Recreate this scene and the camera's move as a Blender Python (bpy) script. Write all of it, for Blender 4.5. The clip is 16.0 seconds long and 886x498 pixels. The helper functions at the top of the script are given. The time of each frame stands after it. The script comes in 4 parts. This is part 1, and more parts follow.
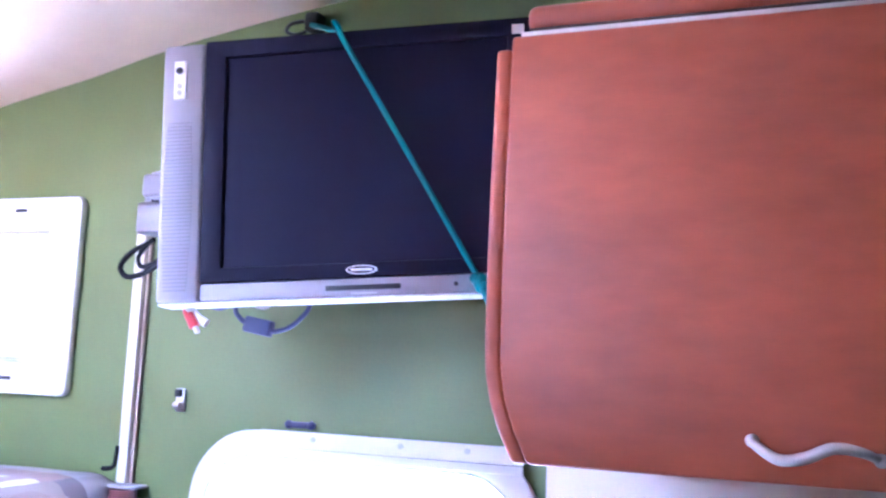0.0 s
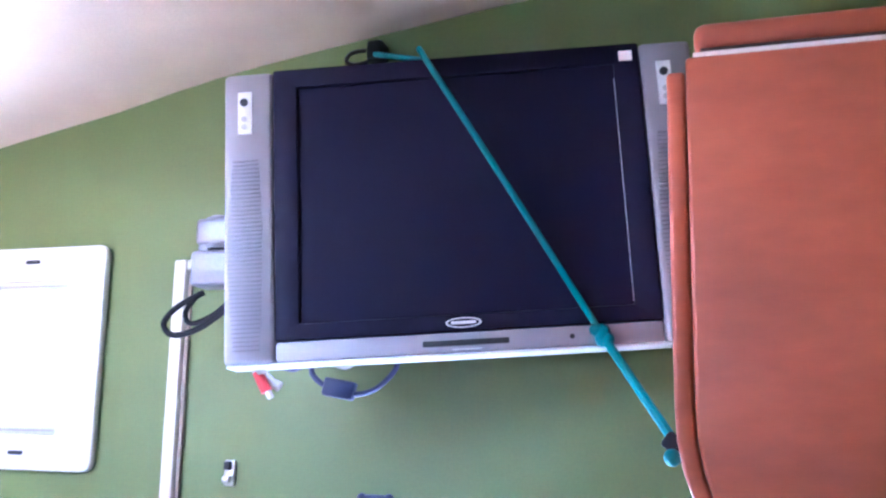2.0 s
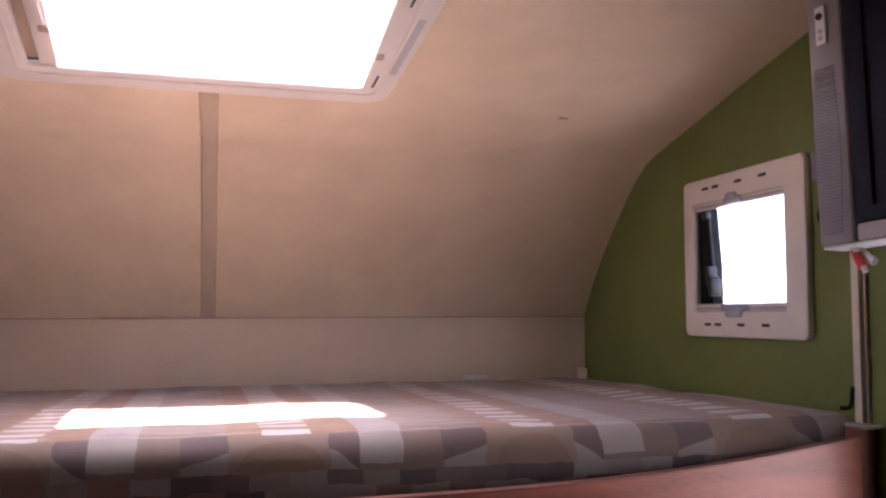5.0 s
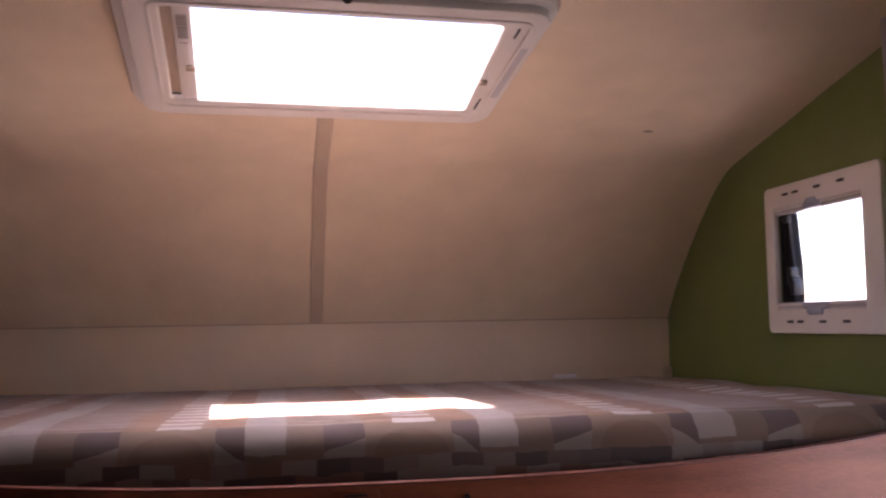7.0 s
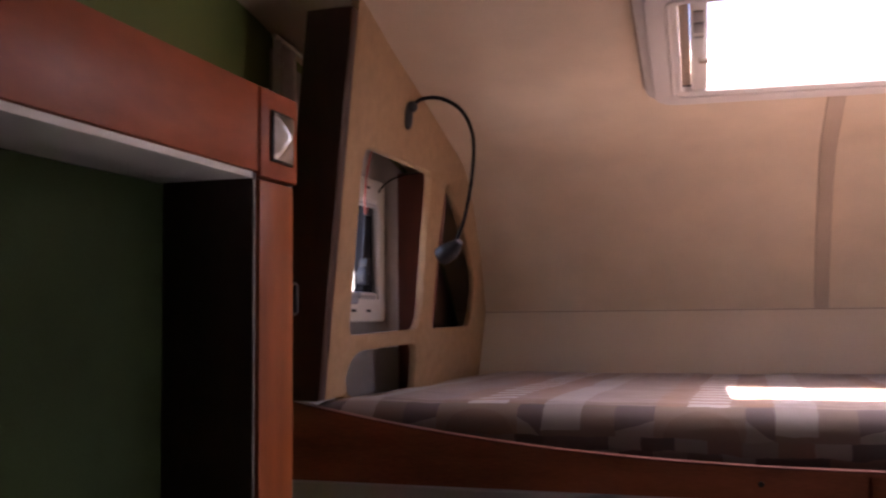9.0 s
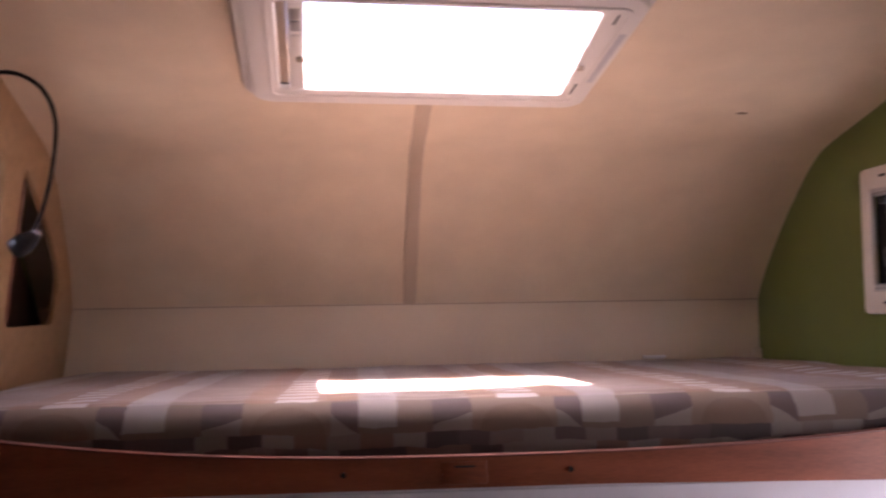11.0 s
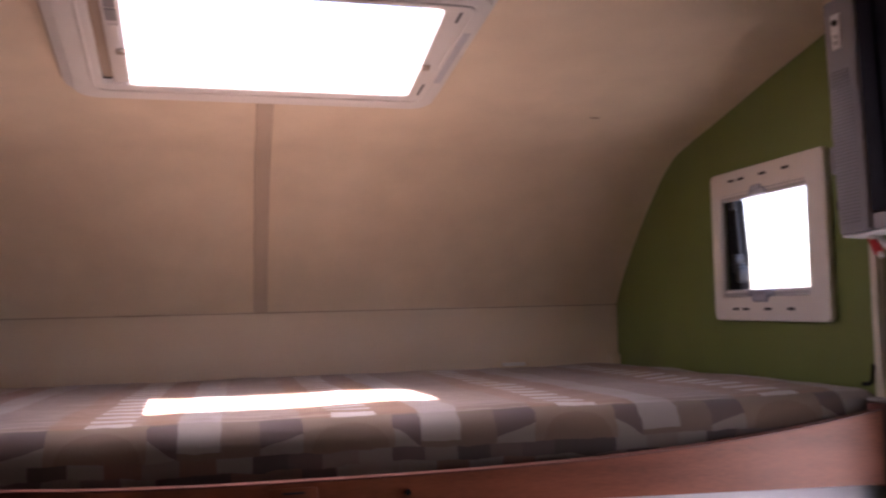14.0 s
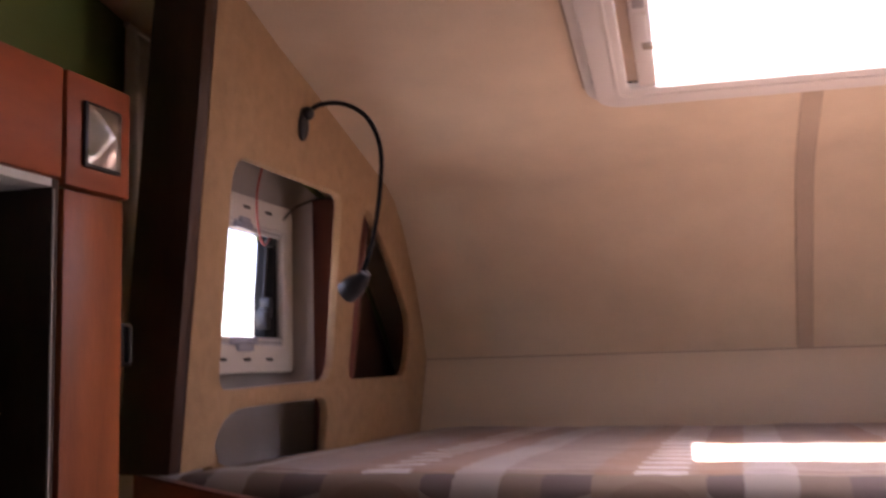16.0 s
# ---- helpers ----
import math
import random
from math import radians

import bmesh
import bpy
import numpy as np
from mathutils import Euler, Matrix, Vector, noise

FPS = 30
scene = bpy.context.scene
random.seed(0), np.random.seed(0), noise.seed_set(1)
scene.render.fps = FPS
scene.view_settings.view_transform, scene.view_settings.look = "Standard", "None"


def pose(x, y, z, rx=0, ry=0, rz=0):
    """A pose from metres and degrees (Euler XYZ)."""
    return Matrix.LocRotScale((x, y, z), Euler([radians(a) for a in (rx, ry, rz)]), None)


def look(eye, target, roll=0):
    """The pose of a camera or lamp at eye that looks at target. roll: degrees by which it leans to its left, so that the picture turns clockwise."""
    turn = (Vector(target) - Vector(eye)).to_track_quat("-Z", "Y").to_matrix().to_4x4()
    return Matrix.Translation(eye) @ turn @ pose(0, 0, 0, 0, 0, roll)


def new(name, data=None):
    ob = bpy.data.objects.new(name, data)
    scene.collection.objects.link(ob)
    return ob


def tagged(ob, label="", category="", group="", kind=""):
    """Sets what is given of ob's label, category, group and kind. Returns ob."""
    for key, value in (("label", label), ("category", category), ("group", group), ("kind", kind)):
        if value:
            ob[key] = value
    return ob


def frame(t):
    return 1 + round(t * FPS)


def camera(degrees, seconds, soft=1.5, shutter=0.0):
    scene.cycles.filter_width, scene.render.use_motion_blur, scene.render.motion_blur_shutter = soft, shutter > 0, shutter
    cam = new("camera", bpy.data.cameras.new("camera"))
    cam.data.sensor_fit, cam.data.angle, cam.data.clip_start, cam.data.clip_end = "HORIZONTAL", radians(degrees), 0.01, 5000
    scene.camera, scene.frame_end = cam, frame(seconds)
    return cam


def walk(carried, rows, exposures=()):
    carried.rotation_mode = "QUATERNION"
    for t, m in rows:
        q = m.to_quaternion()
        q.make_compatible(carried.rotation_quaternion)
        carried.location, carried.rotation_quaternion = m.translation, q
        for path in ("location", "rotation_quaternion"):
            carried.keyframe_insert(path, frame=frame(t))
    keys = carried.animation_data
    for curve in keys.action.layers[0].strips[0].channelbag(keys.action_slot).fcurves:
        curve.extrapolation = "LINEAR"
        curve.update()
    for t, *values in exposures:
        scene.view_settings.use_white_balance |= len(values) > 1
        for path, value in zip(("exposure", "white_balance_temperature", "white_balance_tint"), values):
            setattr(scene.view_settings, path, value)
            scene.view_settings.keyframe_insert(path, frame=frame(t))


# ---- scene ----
cam = camera(49.4, 16.0, soft=2.3, shutter=0.4)
PATH = [
    (0, (-0.272, 0.237, 1.56), (1.564, 0.985, 1.825), 2.6),
    (0.5, (-0.275, 0.271, 1.554), (1.529, 1.076, 1.865), 2.6),
    (1, (-0.25, 0.391, 1.566), (1.588, 1.084, 1.938), 1.6),
    (1.5, (-0.245, 0.517, 1.56), (1.648, 1.034, 1.948), 1.3),
    (2, (-0.225, 0.492, 1.575), (1.649, 1.089, 1.939), 1.0),
    (2.5, (-0.185, 0.353, 1.574), (1.56, 1.274, 1.902), 1.7),
    (3, (-0.094, 0.257, 1.588), (1.332, 1.634, 1.854), 0.5),
    (3.5, (-0.045, 0.167, 1.585), (0.969, 1.879, 1.791), 0.4),
    (4, (-0.016, 0.033, 1.564), (0.605, 1.929, 1.711), 0.4),
    (4.2, (-0.011, -0.004, 1.557), (0.528, 1.917, 1.69), 0.2),
    (6.3, (-0.113, -0.201, 1.547), (0.306, 1.749, 1.685), -0.6),
    (6.5, (-0.122, -0.222, 1.539), (0.279, 1.733, 1.675), -0.8),
    (7, (-0.137, -0.25, 1.539), (0.189, 1.717, 1.691), -1.0),
    (7.5, (-0.161, -0.274, 1.533), (0.007, 1.713, 1.693), -0.9),
    (8, (-0.186, -0.315, 1.524), (-0.345, 1.671, 1.698), -0.8),
    (8.2, (-0.223, -0.322, 1.538), (-0.454, 1.659, 1.689), -0.8),
    (9.25, (-0.228, -0.330, 1.530), (-0.884, 1.558, 1.672), -0.5),
    (10.3, (-0.238, -0.318, 1.529), (-0.411, 1.674, 1.640), -0.2),
    (10.5, (-0.241, -0.315, 1.531), (-0.301, 1.682, 1.636), -0.1),
    (11, (-0.197, -0.303, 1.533), (-0.02, 1.686, 1.653), -0.9),
    (11.5, (-0.163, -0.296, 1.535), (0.236, 1.659, 1.666), -1.6),
    (12, (-0.144, -0.291, 1.537), (0.397, 1.63, 1.674), -1.5),
    (12.5, (-0.139, -0.29, 1.539), (0.486, 1.606, 1.668), -0.9),
    (13, (-0.14, -0.284, 1.54), (0.502, 1.607, 1.652), -0.8),
    (13.5, (-0.137, -0.269, 1.547), (0.447, 1.639, 1.686), -1.0),
    (14, (-0.106, -0.218, 1.55), (0.31, 1.735, 1.668), -1.4),
    (14.5, (-0.080, -0.180, 1.538), (-0.006, 1.818, 1.683), -0.6),
    (15, (-0.054, -0.141, 1.531), (-0.305, 1.841, 1.63), -0.2),
    (15.5, (-0.129, -0.064, 1.519), (-0.559, 1.886, 1.628), -0.5),
    (16, (-0.189, 0.039, 1.525), (-0.772, 1.937, 1.765), -1.6),
]
EXPOSURES = [(0.0, 6.60, 4250, 31), (1.0, 6.50, 4250, 23), (2.5, 6.45, 4250, 20), (3.0, 5.75, 4350, 18), (3.5, 4.95, 4300, 10), (4.0, 4.10, 4450, 16), (4.3, 3.95, 5400, 25),
             (6.3, 3.38, 6700, 38), (7.5, 3.20, 6700, 38), (8.0, 3.15, 6700, 38), (10.5, 3.85, 6800, 40), (11.2, 3.58, 6800, 40), (12.5, 3.38, 6500, 35), (14.5, 3.22, 6700, 36), (15.5, 3.28, 6800, 37), (16.0, 3.48, 6900, 38)]
walk(cam, [(t, look(eye, target, roll)) for t, eye, target, roll in PATH], EXPOSURES)

# ---------------------------------------------------------------- light
world = bpy.data.worlds.new("world")
scene.world = world
world.use_nodes = True
wn = world.node_tree
sky = wn.nodes.new("ShaderNodeTexSky")
sky.sky_type, sky.sun_disc = "NISHITA", False
sky.sun_elevation, sky.sun_rotation = radians(76), radians(186)
wn.links.new(sky.outputs[0], wn.nodes["Background"].inputs[0])
wn.nodes["Background"].inputs[1].default_value = 0.10

sun = new("sun", bpy.data.lights.new("sun", "SUN"))
sun.data.energy, sun.data.angle, sun.data.color = 5.0, radians(0.5), (1.0, 0.95, 0.88)
sun.matrix_world = look((0, 0, 5), (0.025 * 5, 0.24 * 5, 0))


def window_light(name, eye, target, w, h, watts, color, spread=180):
    """Sky light that enters through an opening."""
    la = bpy.data.lights.new(name, "AREA")
    la.shape, la.size, la.size_y, la.energy, la.color = "RECTANGLE", w, h, watts, color
    la.spread = radians(spread)
    ob = new(name, la)
    ob.matrix_world = look(eye, target)
    return ob


window_light("skylight_glow", (-0.035, 1.500, 2.115), (-0.035, 1.470, 1.615), 0.54, 0.38, 0.25, (1.0, 0.97, 0.93), 115)
window_light("east_window_glow", (1.05, 1.65, 1.67), (0.0, 1.65, 1.67), 0.33, 0.22, 0.015, (0.92, 0.97, 1.0))
window_light("west_window_glow", (-1.145, 1.64, 1.69), (0.0, 1.64, 1.69), 0.33, 0.22, 0.015, (0.92, 0.97, 1.0))
window_light("door_window_glow", (1.05, 0.88, 1.18), (0.0, 0.84, 1.10), 0.48, 0.48, 0.14, (0.92, 0.96, 1.0))


# ---------------------------------------------------------------- materials
def material(name, color, rough=0.6, metal=0.0, var=0.12, size=6.0, bump=0.05, fine=220.0, stretch=(1, 1, 1), sheen=0.0, spec=0.5):
    """A surface with a broad and a fine variation of its colour, gloss and relief."""
    m = bpy.data.materials.new(name)
    m.use_nodes = True
    nt = m.node_tree
    b = nt.nodes["Principled BSDF"]
    b.inputs["Roughness"].default_value, b.inputs["Metallic"].default_value = rough, metal
    b.inputs["Sheen Weight"].default_value = sheen
    b.inputs["Specular IOR Level"].default_value = spec
    tc = nt.nodes.new("ShaderNodeTexCoord")
    mp = nt.nodes.new("ShaderNodeMapping")
    mp.inputs["Scale"].default_value = stretch
    nt.links.new(tc.outputs["Object"], mp.inputs["Vector"])
    broad, grain = nt.nodes.new("ShaderNodeTexNoise"), nt.nodes.new("ShaderNodeTexNoise")
    broad.inputs["Scale"].default_value, broad.inputs["Detail"].default_value = size, 5
    grain.inputs["Scale"].default_value, grain.inputs["Detail"].default_value = fine, 3
    add = nt.nodes.new("ShaderNodeMath")
    add.operation = "MULTIPLY_ADD"
    add.inputs[1].default_value = 0.35
    ramp = nt.nodes.new("ShaderNodeValToRGB")
    lo = [max(0, c * (1 - 1.6 * var)) for c in color]
    hi = [min(1, c * (1 + 1.6 * var)) for c in color]
    ramp.color_ramp.elements[0].position, ramp.color_ramp.elements[1].position = 0.42, 0.92
    ramp.color_ramp.elements[0].color, ramp.color_ramp.elements[1].color = (*lo, 1), (*hi, 1)
    bp = nt.nodes.new("ShaderNodeBump")
    bp.inputs["Strength"].default_value, bp.inputs["Distance"].default_value = bump, 0.01
    for n in (broad, grain):
        nt.links.new(mp.outputs[0], n.inputs["Vector"])
    nt.links.new(grain.outputs["Fac"], add.inputs[0])
    nt.links.new(broad.outputs["Fac"], add.inputs[2])
    nt.links.new(add.outputs[0], ramp.inputs["Fac"])
    nt.links.new(ramp.outputs["Color"], b.inputs["Base Color"])
    nt.links.new(add.outputs[0], bp.inputs["Height"])
    nt.links.new(bp.outputs["Normal"], b.inputs["Normal"])
    return m


M_GREEN = material("green_wall_paint", (0.145, 0.188, 0.050), 0.5, var=0.08, size=3, bump=0.04)
M_CEIL = material("cream_ceiling_lining", (0.70, 0.58, 0.43), 0.7, var=0.04, size=9, bump=0.22, fine=240)
M_PANEL = material("off_white_wall_panel", (0.66, 0.56, 0.43), 0.55, var=0.06, size=3)
M_SEAM = material("taupe_joint_strip", (0.42, 0.33, 0.25), 0.6, var=0.08)
M_STRIP = material("beige_joint_strip", (0.50, 0.40, 0.30), 0.6, var=0.05)
M_CHERRY = material("cherry_wood_veneer", (0.34, 0.072, 0.023), 0.42, var=0.19, size=4.5, fine=38, bump=0.01, stretch=(1, 0.6, 1.6))
M_CHERRY_V = material("cherry_wood_upright", (0.32, 0.080, 0.022), 0.38, var=0.2, size=2.2, fine=40, bump=0.03, stretch=(8, 8, 1))
M_BOARD = material("bed_board_wood", (0.29, 0.082, 0.039), 0.38, var=0.28, size=3, fine=60, bump=0.03, stretch=(1, 3, 6))
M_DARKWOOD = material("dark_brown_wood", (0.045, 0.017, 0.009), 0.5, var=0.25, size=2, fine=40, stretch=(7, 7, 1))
M_REDWOOD = material("red_brown_divider", (0.16, 0.05, 0.035), 0.5, var=0.2, size=3, stretch=(5, 5, 1))
M_TAN = material("tan_partition_cork", (0.38, 0.235, 0.12), 0.8, var=0.08, size=40, fine=320, bump=0.25)
M_FRAME = material("white_window_plastic", (0.74, 0.71, 0.67), 0.45, var=0.03, size=3, bump=0.02)
M_RAIL = material("grey_blind_rail", (0.50, 0.50, 0.52), 0.4, var=0.05)
M_CLIP = material("bluish_clear_catch", (0.42, 0.45, 0.55), 0.25, var=0.05)
M_SLOT = material("dark_vent_slot", (0.03, 0.03, 0.035), 0.7)
M_BLACK = material("black_plastic", (0.016, 0.016, 0.018), 0.4, var=0.1)
M_RUBBER = material("black_rubber", (0.012, 0.012, 0.014), 0.8, spec=0.2)
M_SILVER = material("silver_tv_plastic", (0.29, 0.275, 0.305), 0.42, metal=0.1, var=0.03, size=2, bump=0.02)
M_BEZEL = material("dark_tv_bezel", (0.0085, 0.0075, 0.021), 0.5, var=0.06, bump=0.01, spec=0.12)
M_SCREEN = material("matt_lcd_screen", (0.008, 0.007, 0.022), 0.5, var=0.04, bump=0.0, spec=0.12)
M_GRILLE = material("silver_speaker_grille", (0.225, 0.213, 0.24), 0.5, metal=0.1, var=0.03, size=2, bump=0.02)
M_METAL = material("brushed_metal", (0.62, 0.60, 0.57), 0.28, metal=1.0, var=0.05)
M_GREY = material("grey_curtain_cloth", (0.62, 0.59, 0.58), 0.9, var=0.12, size=10, bump=0.1)
M_HANDLE = material("pale_brushed_handle", (0.66, 0.60, 0.60), 0.35, metal=0.25)
M_WHITE = material("white_label", (0.78, 0.78, 0.80), 0.5, var=0.02)
M_ARM = material("grey_arm_metal", (0.20, 0.195, 0.22), 0.35, metal=0.4)
M_TEAL = material("teal_cord", (0.0, 0.17, 0.18), 0.6, var=0.12, size=40, bump=0.2)
M_RED = material("red_plug", (0.55, 0.03, 0.03), 0.4)
M_WIRE = material("red_wire", (0.35, 0.06, 0.05), 0.5)
M_NAVY = material("dark_blue_plastic", (0.03, 0.035, 0.09), 0.4)
M_CREAM = material("cream_conduit", (0.72, 0.66, 0.55), 0.45, var=0.04)
M_FLOOR = material("brown_vinyl_floor", (0.06, 0.038, 0.026), 0.5, var=0.2, stretch=(1, 6, 1))
M_LINER = material("pale_grey_lining", (0.36, 0.34, 0.33), 0.8, var=0.06, size=8)
M_CAB = material("white_cab_moulding", (0.66, 0.63, 0.66), 0.5, var=0.04)
M_SHADED_GREEN = material("shaded_green_wall", (0.034, 0.052, 0.020), 0.8, spec=0.1)
M_GROUND = material("dry_ground", (0.16, 0.145, 0.12), 0.9, var=0.2, size=0.8)

M_GLASS = bpy.data.materials.new("clear_glass")
M_GLASS.use_nodes = True
gb = M_GLASS.node_tree.nodes["Principled BSDF"]
gb.inputs["Transmission Weight"].default_value, gb.inputs["Roughness"].default_value, gb.inputs["IOR"].default_value = 1.0, 0.0, 1.02


def patchwork():
    """Mattress cloth: pale bands, ladder stripes and a patchwork of browns, laid along x and over the front edge."""
    m = bpy.data.materials.new("patchwork_mattress_cloth")
    m.use_nodes = True
    nt = m.node_tree
    N, L = nt.nodes, nt.links
    b = N["Principled BSDF"]
    b.inputs["Roughness"].default_value, b.inputs["Sheen Weight"].default_value = 0.85, 0.2

    def val(v, sock):
        if isinstance(v, (int, float)):
            sock.default_value = v
        else:
            L.new(v, sock)

    def f(op, a, c=0.0, d=0.0):
        n = N.new("ShaderNodeMath")
        n.operation = op
        for s, v in zip(n.inputs, (a, c, d)):
            val(v, s)
        return n.outputs[0]

    def mix(fac, a, c):
        n = N.new("ShaderNodeMix")
        n.data_type = "RGBA"
        val(fac, n.inputs[0])
        for s, v in ((n.inputs[6], a), (n.inputs[7], c)):
            if isinstance(v, tuple):
                s.default_value = (*v, 1)
            else:
                L.new(v, s)
        return n.outputs[2]

    def noisecell(u, v, seed):
        c = N.new("ShaderNodeCombineXYZ")
        val(f("FLOOR", u), c.inputs[0])
        val(f("FLOOR", v), c.inputs[1])
        c.inputs[2].default_value = seed
        w = N.new("ShaderNodeTexWhiteNoise")
        w.noise_dimensions = "3D"
        L.new(c.outputs[0], w.inputs["Vector"])
        return w.outputs["Value"]

    sep = N.new("ShaderNodeSeparateXYZ")
    tc = N.new("ShaderNodeTexCoord")
    wob = N.new("ShaderNodeTexNoise")
    wob.inputs["Scale"].default_value = 9
    L.new(tc.outputs["Object"], wob.inputs["Vector"])
    L.new(tc.outputs["Object"], sep.inputs[0])
    crease = N.new("ShaderNodeTexNoise")
    crease.inputs["Scale"].default_value = 34
    L.new(tc.outputs["Object"], crease.inputs["Vector"])
    w0 = f("ADD", f("MULTIPLY_ADD", wob.outputs["Fac"], 0.014, -0.007), f("MULTIPLY_ADD", crease.outputs["Fac"], 0.010, -0.005))
    x = f("ADD", sep.outputs[0], w0)
    s = f("ADD", f("ADD", sep.outputs[1], sep.outputs[2]), w0)
    u = f("DIVIDE", f("ADD", x, 0.572 + 0.372 * 20), 0.372)
    uf = f("FRACT", u)

    def span(a, c):
        return f("MULTIPLY", f("GREATER_THAN", uf, a), f("LESS_THAN", uf, c))

    # lower rows of the border: small uneven patches, darkened for the shade on the front
    row = f("DIVIDE", s, 0.037)
    shift = f("MULTIPLY", f("FLOOR", row), 0.37)
    col = f("ADD", f("MULTIPLY", u, 7.0), shift)
    ramp = N.new("ShaderNodeValToRGB")
    cr = ramp.color_ramp
    cr.interpolation = "CONSTANT"
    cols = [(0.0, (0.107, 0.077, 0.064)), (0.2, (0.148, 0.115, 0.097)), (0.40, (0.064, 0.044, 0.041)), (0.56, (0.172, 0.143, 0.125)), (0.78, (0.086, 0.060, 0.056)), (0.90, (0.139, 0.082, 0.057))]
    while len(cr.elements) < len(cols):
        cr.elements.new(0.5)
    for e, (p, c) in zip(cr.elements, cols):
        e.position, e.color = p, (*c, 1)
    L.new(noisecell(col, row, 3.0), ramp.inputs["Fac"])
    # upper row of the border: one motif that repeats with the bands, also darkened for shade
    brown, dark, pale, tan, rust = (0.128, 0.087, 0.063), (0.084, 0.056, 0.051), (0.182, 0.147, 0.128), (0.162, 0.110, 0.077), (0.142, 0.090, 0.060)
    down = f("DIVIDE", f("SUBTRACT", 2.695, s), 0.085)
    motif = mix(span(0.33, 0.50), brown, dark)
    sliver = f("GREATER_THAN", f("ADD", down, f("MULTIPLY", f("SUBTRACT", uf, 0.33), 1.6)), 0.86)
    motif = mix(f("MULTIPLY", span(0.33, 0.50), sliver), motif, pale)
    motif = mix(span(0.50, 0.93), motif, tan)
    du, dv = f("DIVIDE", f("SUBTRACT", uf, 0.70), 0.22), f("MULTIPLY", f("SUBTRACT", down, 1.10), 0.9)
    arc = f("LESS_THAN", f("ADD", f("MULTIPLY", du, du), f("MULTIPLY", dv, dv)), 0.55)
    motif = mix(f("MULTIPLY", arc, span(0.50, 0.93)), motif, rust)
    heel = f("LESS_THAN", f("SUBTRACT", down, f("MULTIPLY", f("SUBTRACT", uf, 0.89), 4.0)), 0.55)
    motif = mix(f("MULTIPLY", span(0.885, 1.0), heel), motif, dark)
    motif = mix(f("MULTIPLY", span(0.885, 1.0), f("SUBTRACT", 1.0, heel)), motif, pale)
    body = mix(f("GREATER_THAN", s, 2.612), ramp.outputs["Color"], motif)
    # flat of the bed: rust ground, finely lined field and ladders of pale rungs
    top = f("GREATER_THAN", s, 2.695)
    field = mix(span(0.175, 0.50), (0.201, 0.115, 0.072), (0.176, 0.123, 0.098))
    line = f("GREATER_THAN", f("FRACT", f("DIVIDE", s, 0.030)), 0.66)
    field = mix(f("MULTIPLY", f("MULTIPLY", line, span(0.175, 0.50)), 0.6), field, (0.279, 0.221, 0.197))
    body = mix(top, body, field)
    rung = f("GREATER_THAN", f("FRACT", f("DIVIDE", s, 0.068)), 0.50)
    lad = f("MULTIPLY", f("MULTIPLY", span(0.635, 0.82), rung), top)
    body = mix(lad, body, (0.426, 0.385, 0.369))
    # bands get a darker colour over the front edge, standing in for shade
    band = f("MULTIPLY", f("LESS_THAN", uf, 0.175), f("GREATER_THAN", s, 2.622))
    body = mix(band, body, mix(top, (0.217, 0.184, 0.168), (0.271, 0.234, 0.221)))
    stretch = N.new("ShaderNodeMapping")
    stretch.inputs["Scale"].default_value = (9, 60, 60)
    L.new(tc.outputs["Object"], stretch.inputs["Vector"])
    streak = N.new("ShaderNodeTexNoise")
    streak.inputs["Scale"].default_value, streak.inputs["Detail"].default_value = 1.0, 2
    L.new(stretch.outputs[0], streak.inputs["Vector"])
    thread = f("GREATER_THAN", streak.outputs["Fac"], 0.60)
    body = mix(f("MULTIPLY", f("MULTIPLY", thread, top), 0.30), body, (0.377, 0.328, 0.303))
    worn = f("LESS_THAN", streak.outputs["Fac"], 0.40)
    body = mix(f("MULTIPLY", f("MULTIPLY", worn, top), 0.35), body, (0.098, 0.057, 0.041))
    L.new(body, b.inputs["Base Color"])
    weave = N.new("ShaderNodeTexNoise")
    weave.inputs["Scale"].default_value = 260
    L.new(tc.outputs["Object"], weave.inputs["Vector"])
    bp = N.new("ShaderNodeBump")
    bp.inputs["Strength"].default_value, bp.inputs["Distance"].default_value = 0.10, 0.003
    L.new(weave.outputs["Fac"], bp.inputs["Height"])
    L.new(bp.outputs["Normal"], b.inputs["Normal"])
    return m


M_CLOTH = patchwork()


# ---------------------------------------------------------------- mesh helpers
def thing(name, label, category, at=(0, 0, 0), group="", kind=""):
    ob = new(name)
    ob.location = at
    ob.empty_display_size = 0.05
    bpy.context.view_layer.update()
    return tagged(ob, label, category, group, kind)


def mesh_of(name, bm, mat, smooth=False):
    bmesh.ops.recalc_face_normals(bm, faces=bm.faces)
    me = bpy.data.meshes.new(name)
    bm.to_mesh(me)
    bm.free()
    me.materials.append(mat)
    if smooth:
        me.polygons.foreach_set("use_smooth", [True] * len(me.polygons))
        me.set_sharp_from_angle(angle=radians(38))
    return me


def part(name, bm, mat, parent=None, label="", smooth=True):
    """Links a bmesh, given in world metres, as one mesh object under a thing or a part."""
    ob = new(name, mesh_of(name, bm, mat, smooth))
    if parent is not None:
        ob.parent = parent
        ob.matrix_parent_inverse = parent.matrix_world.inverted()
    if label:
        ob["label"] = label
    bpy.context.view_layer.update()
    return ob


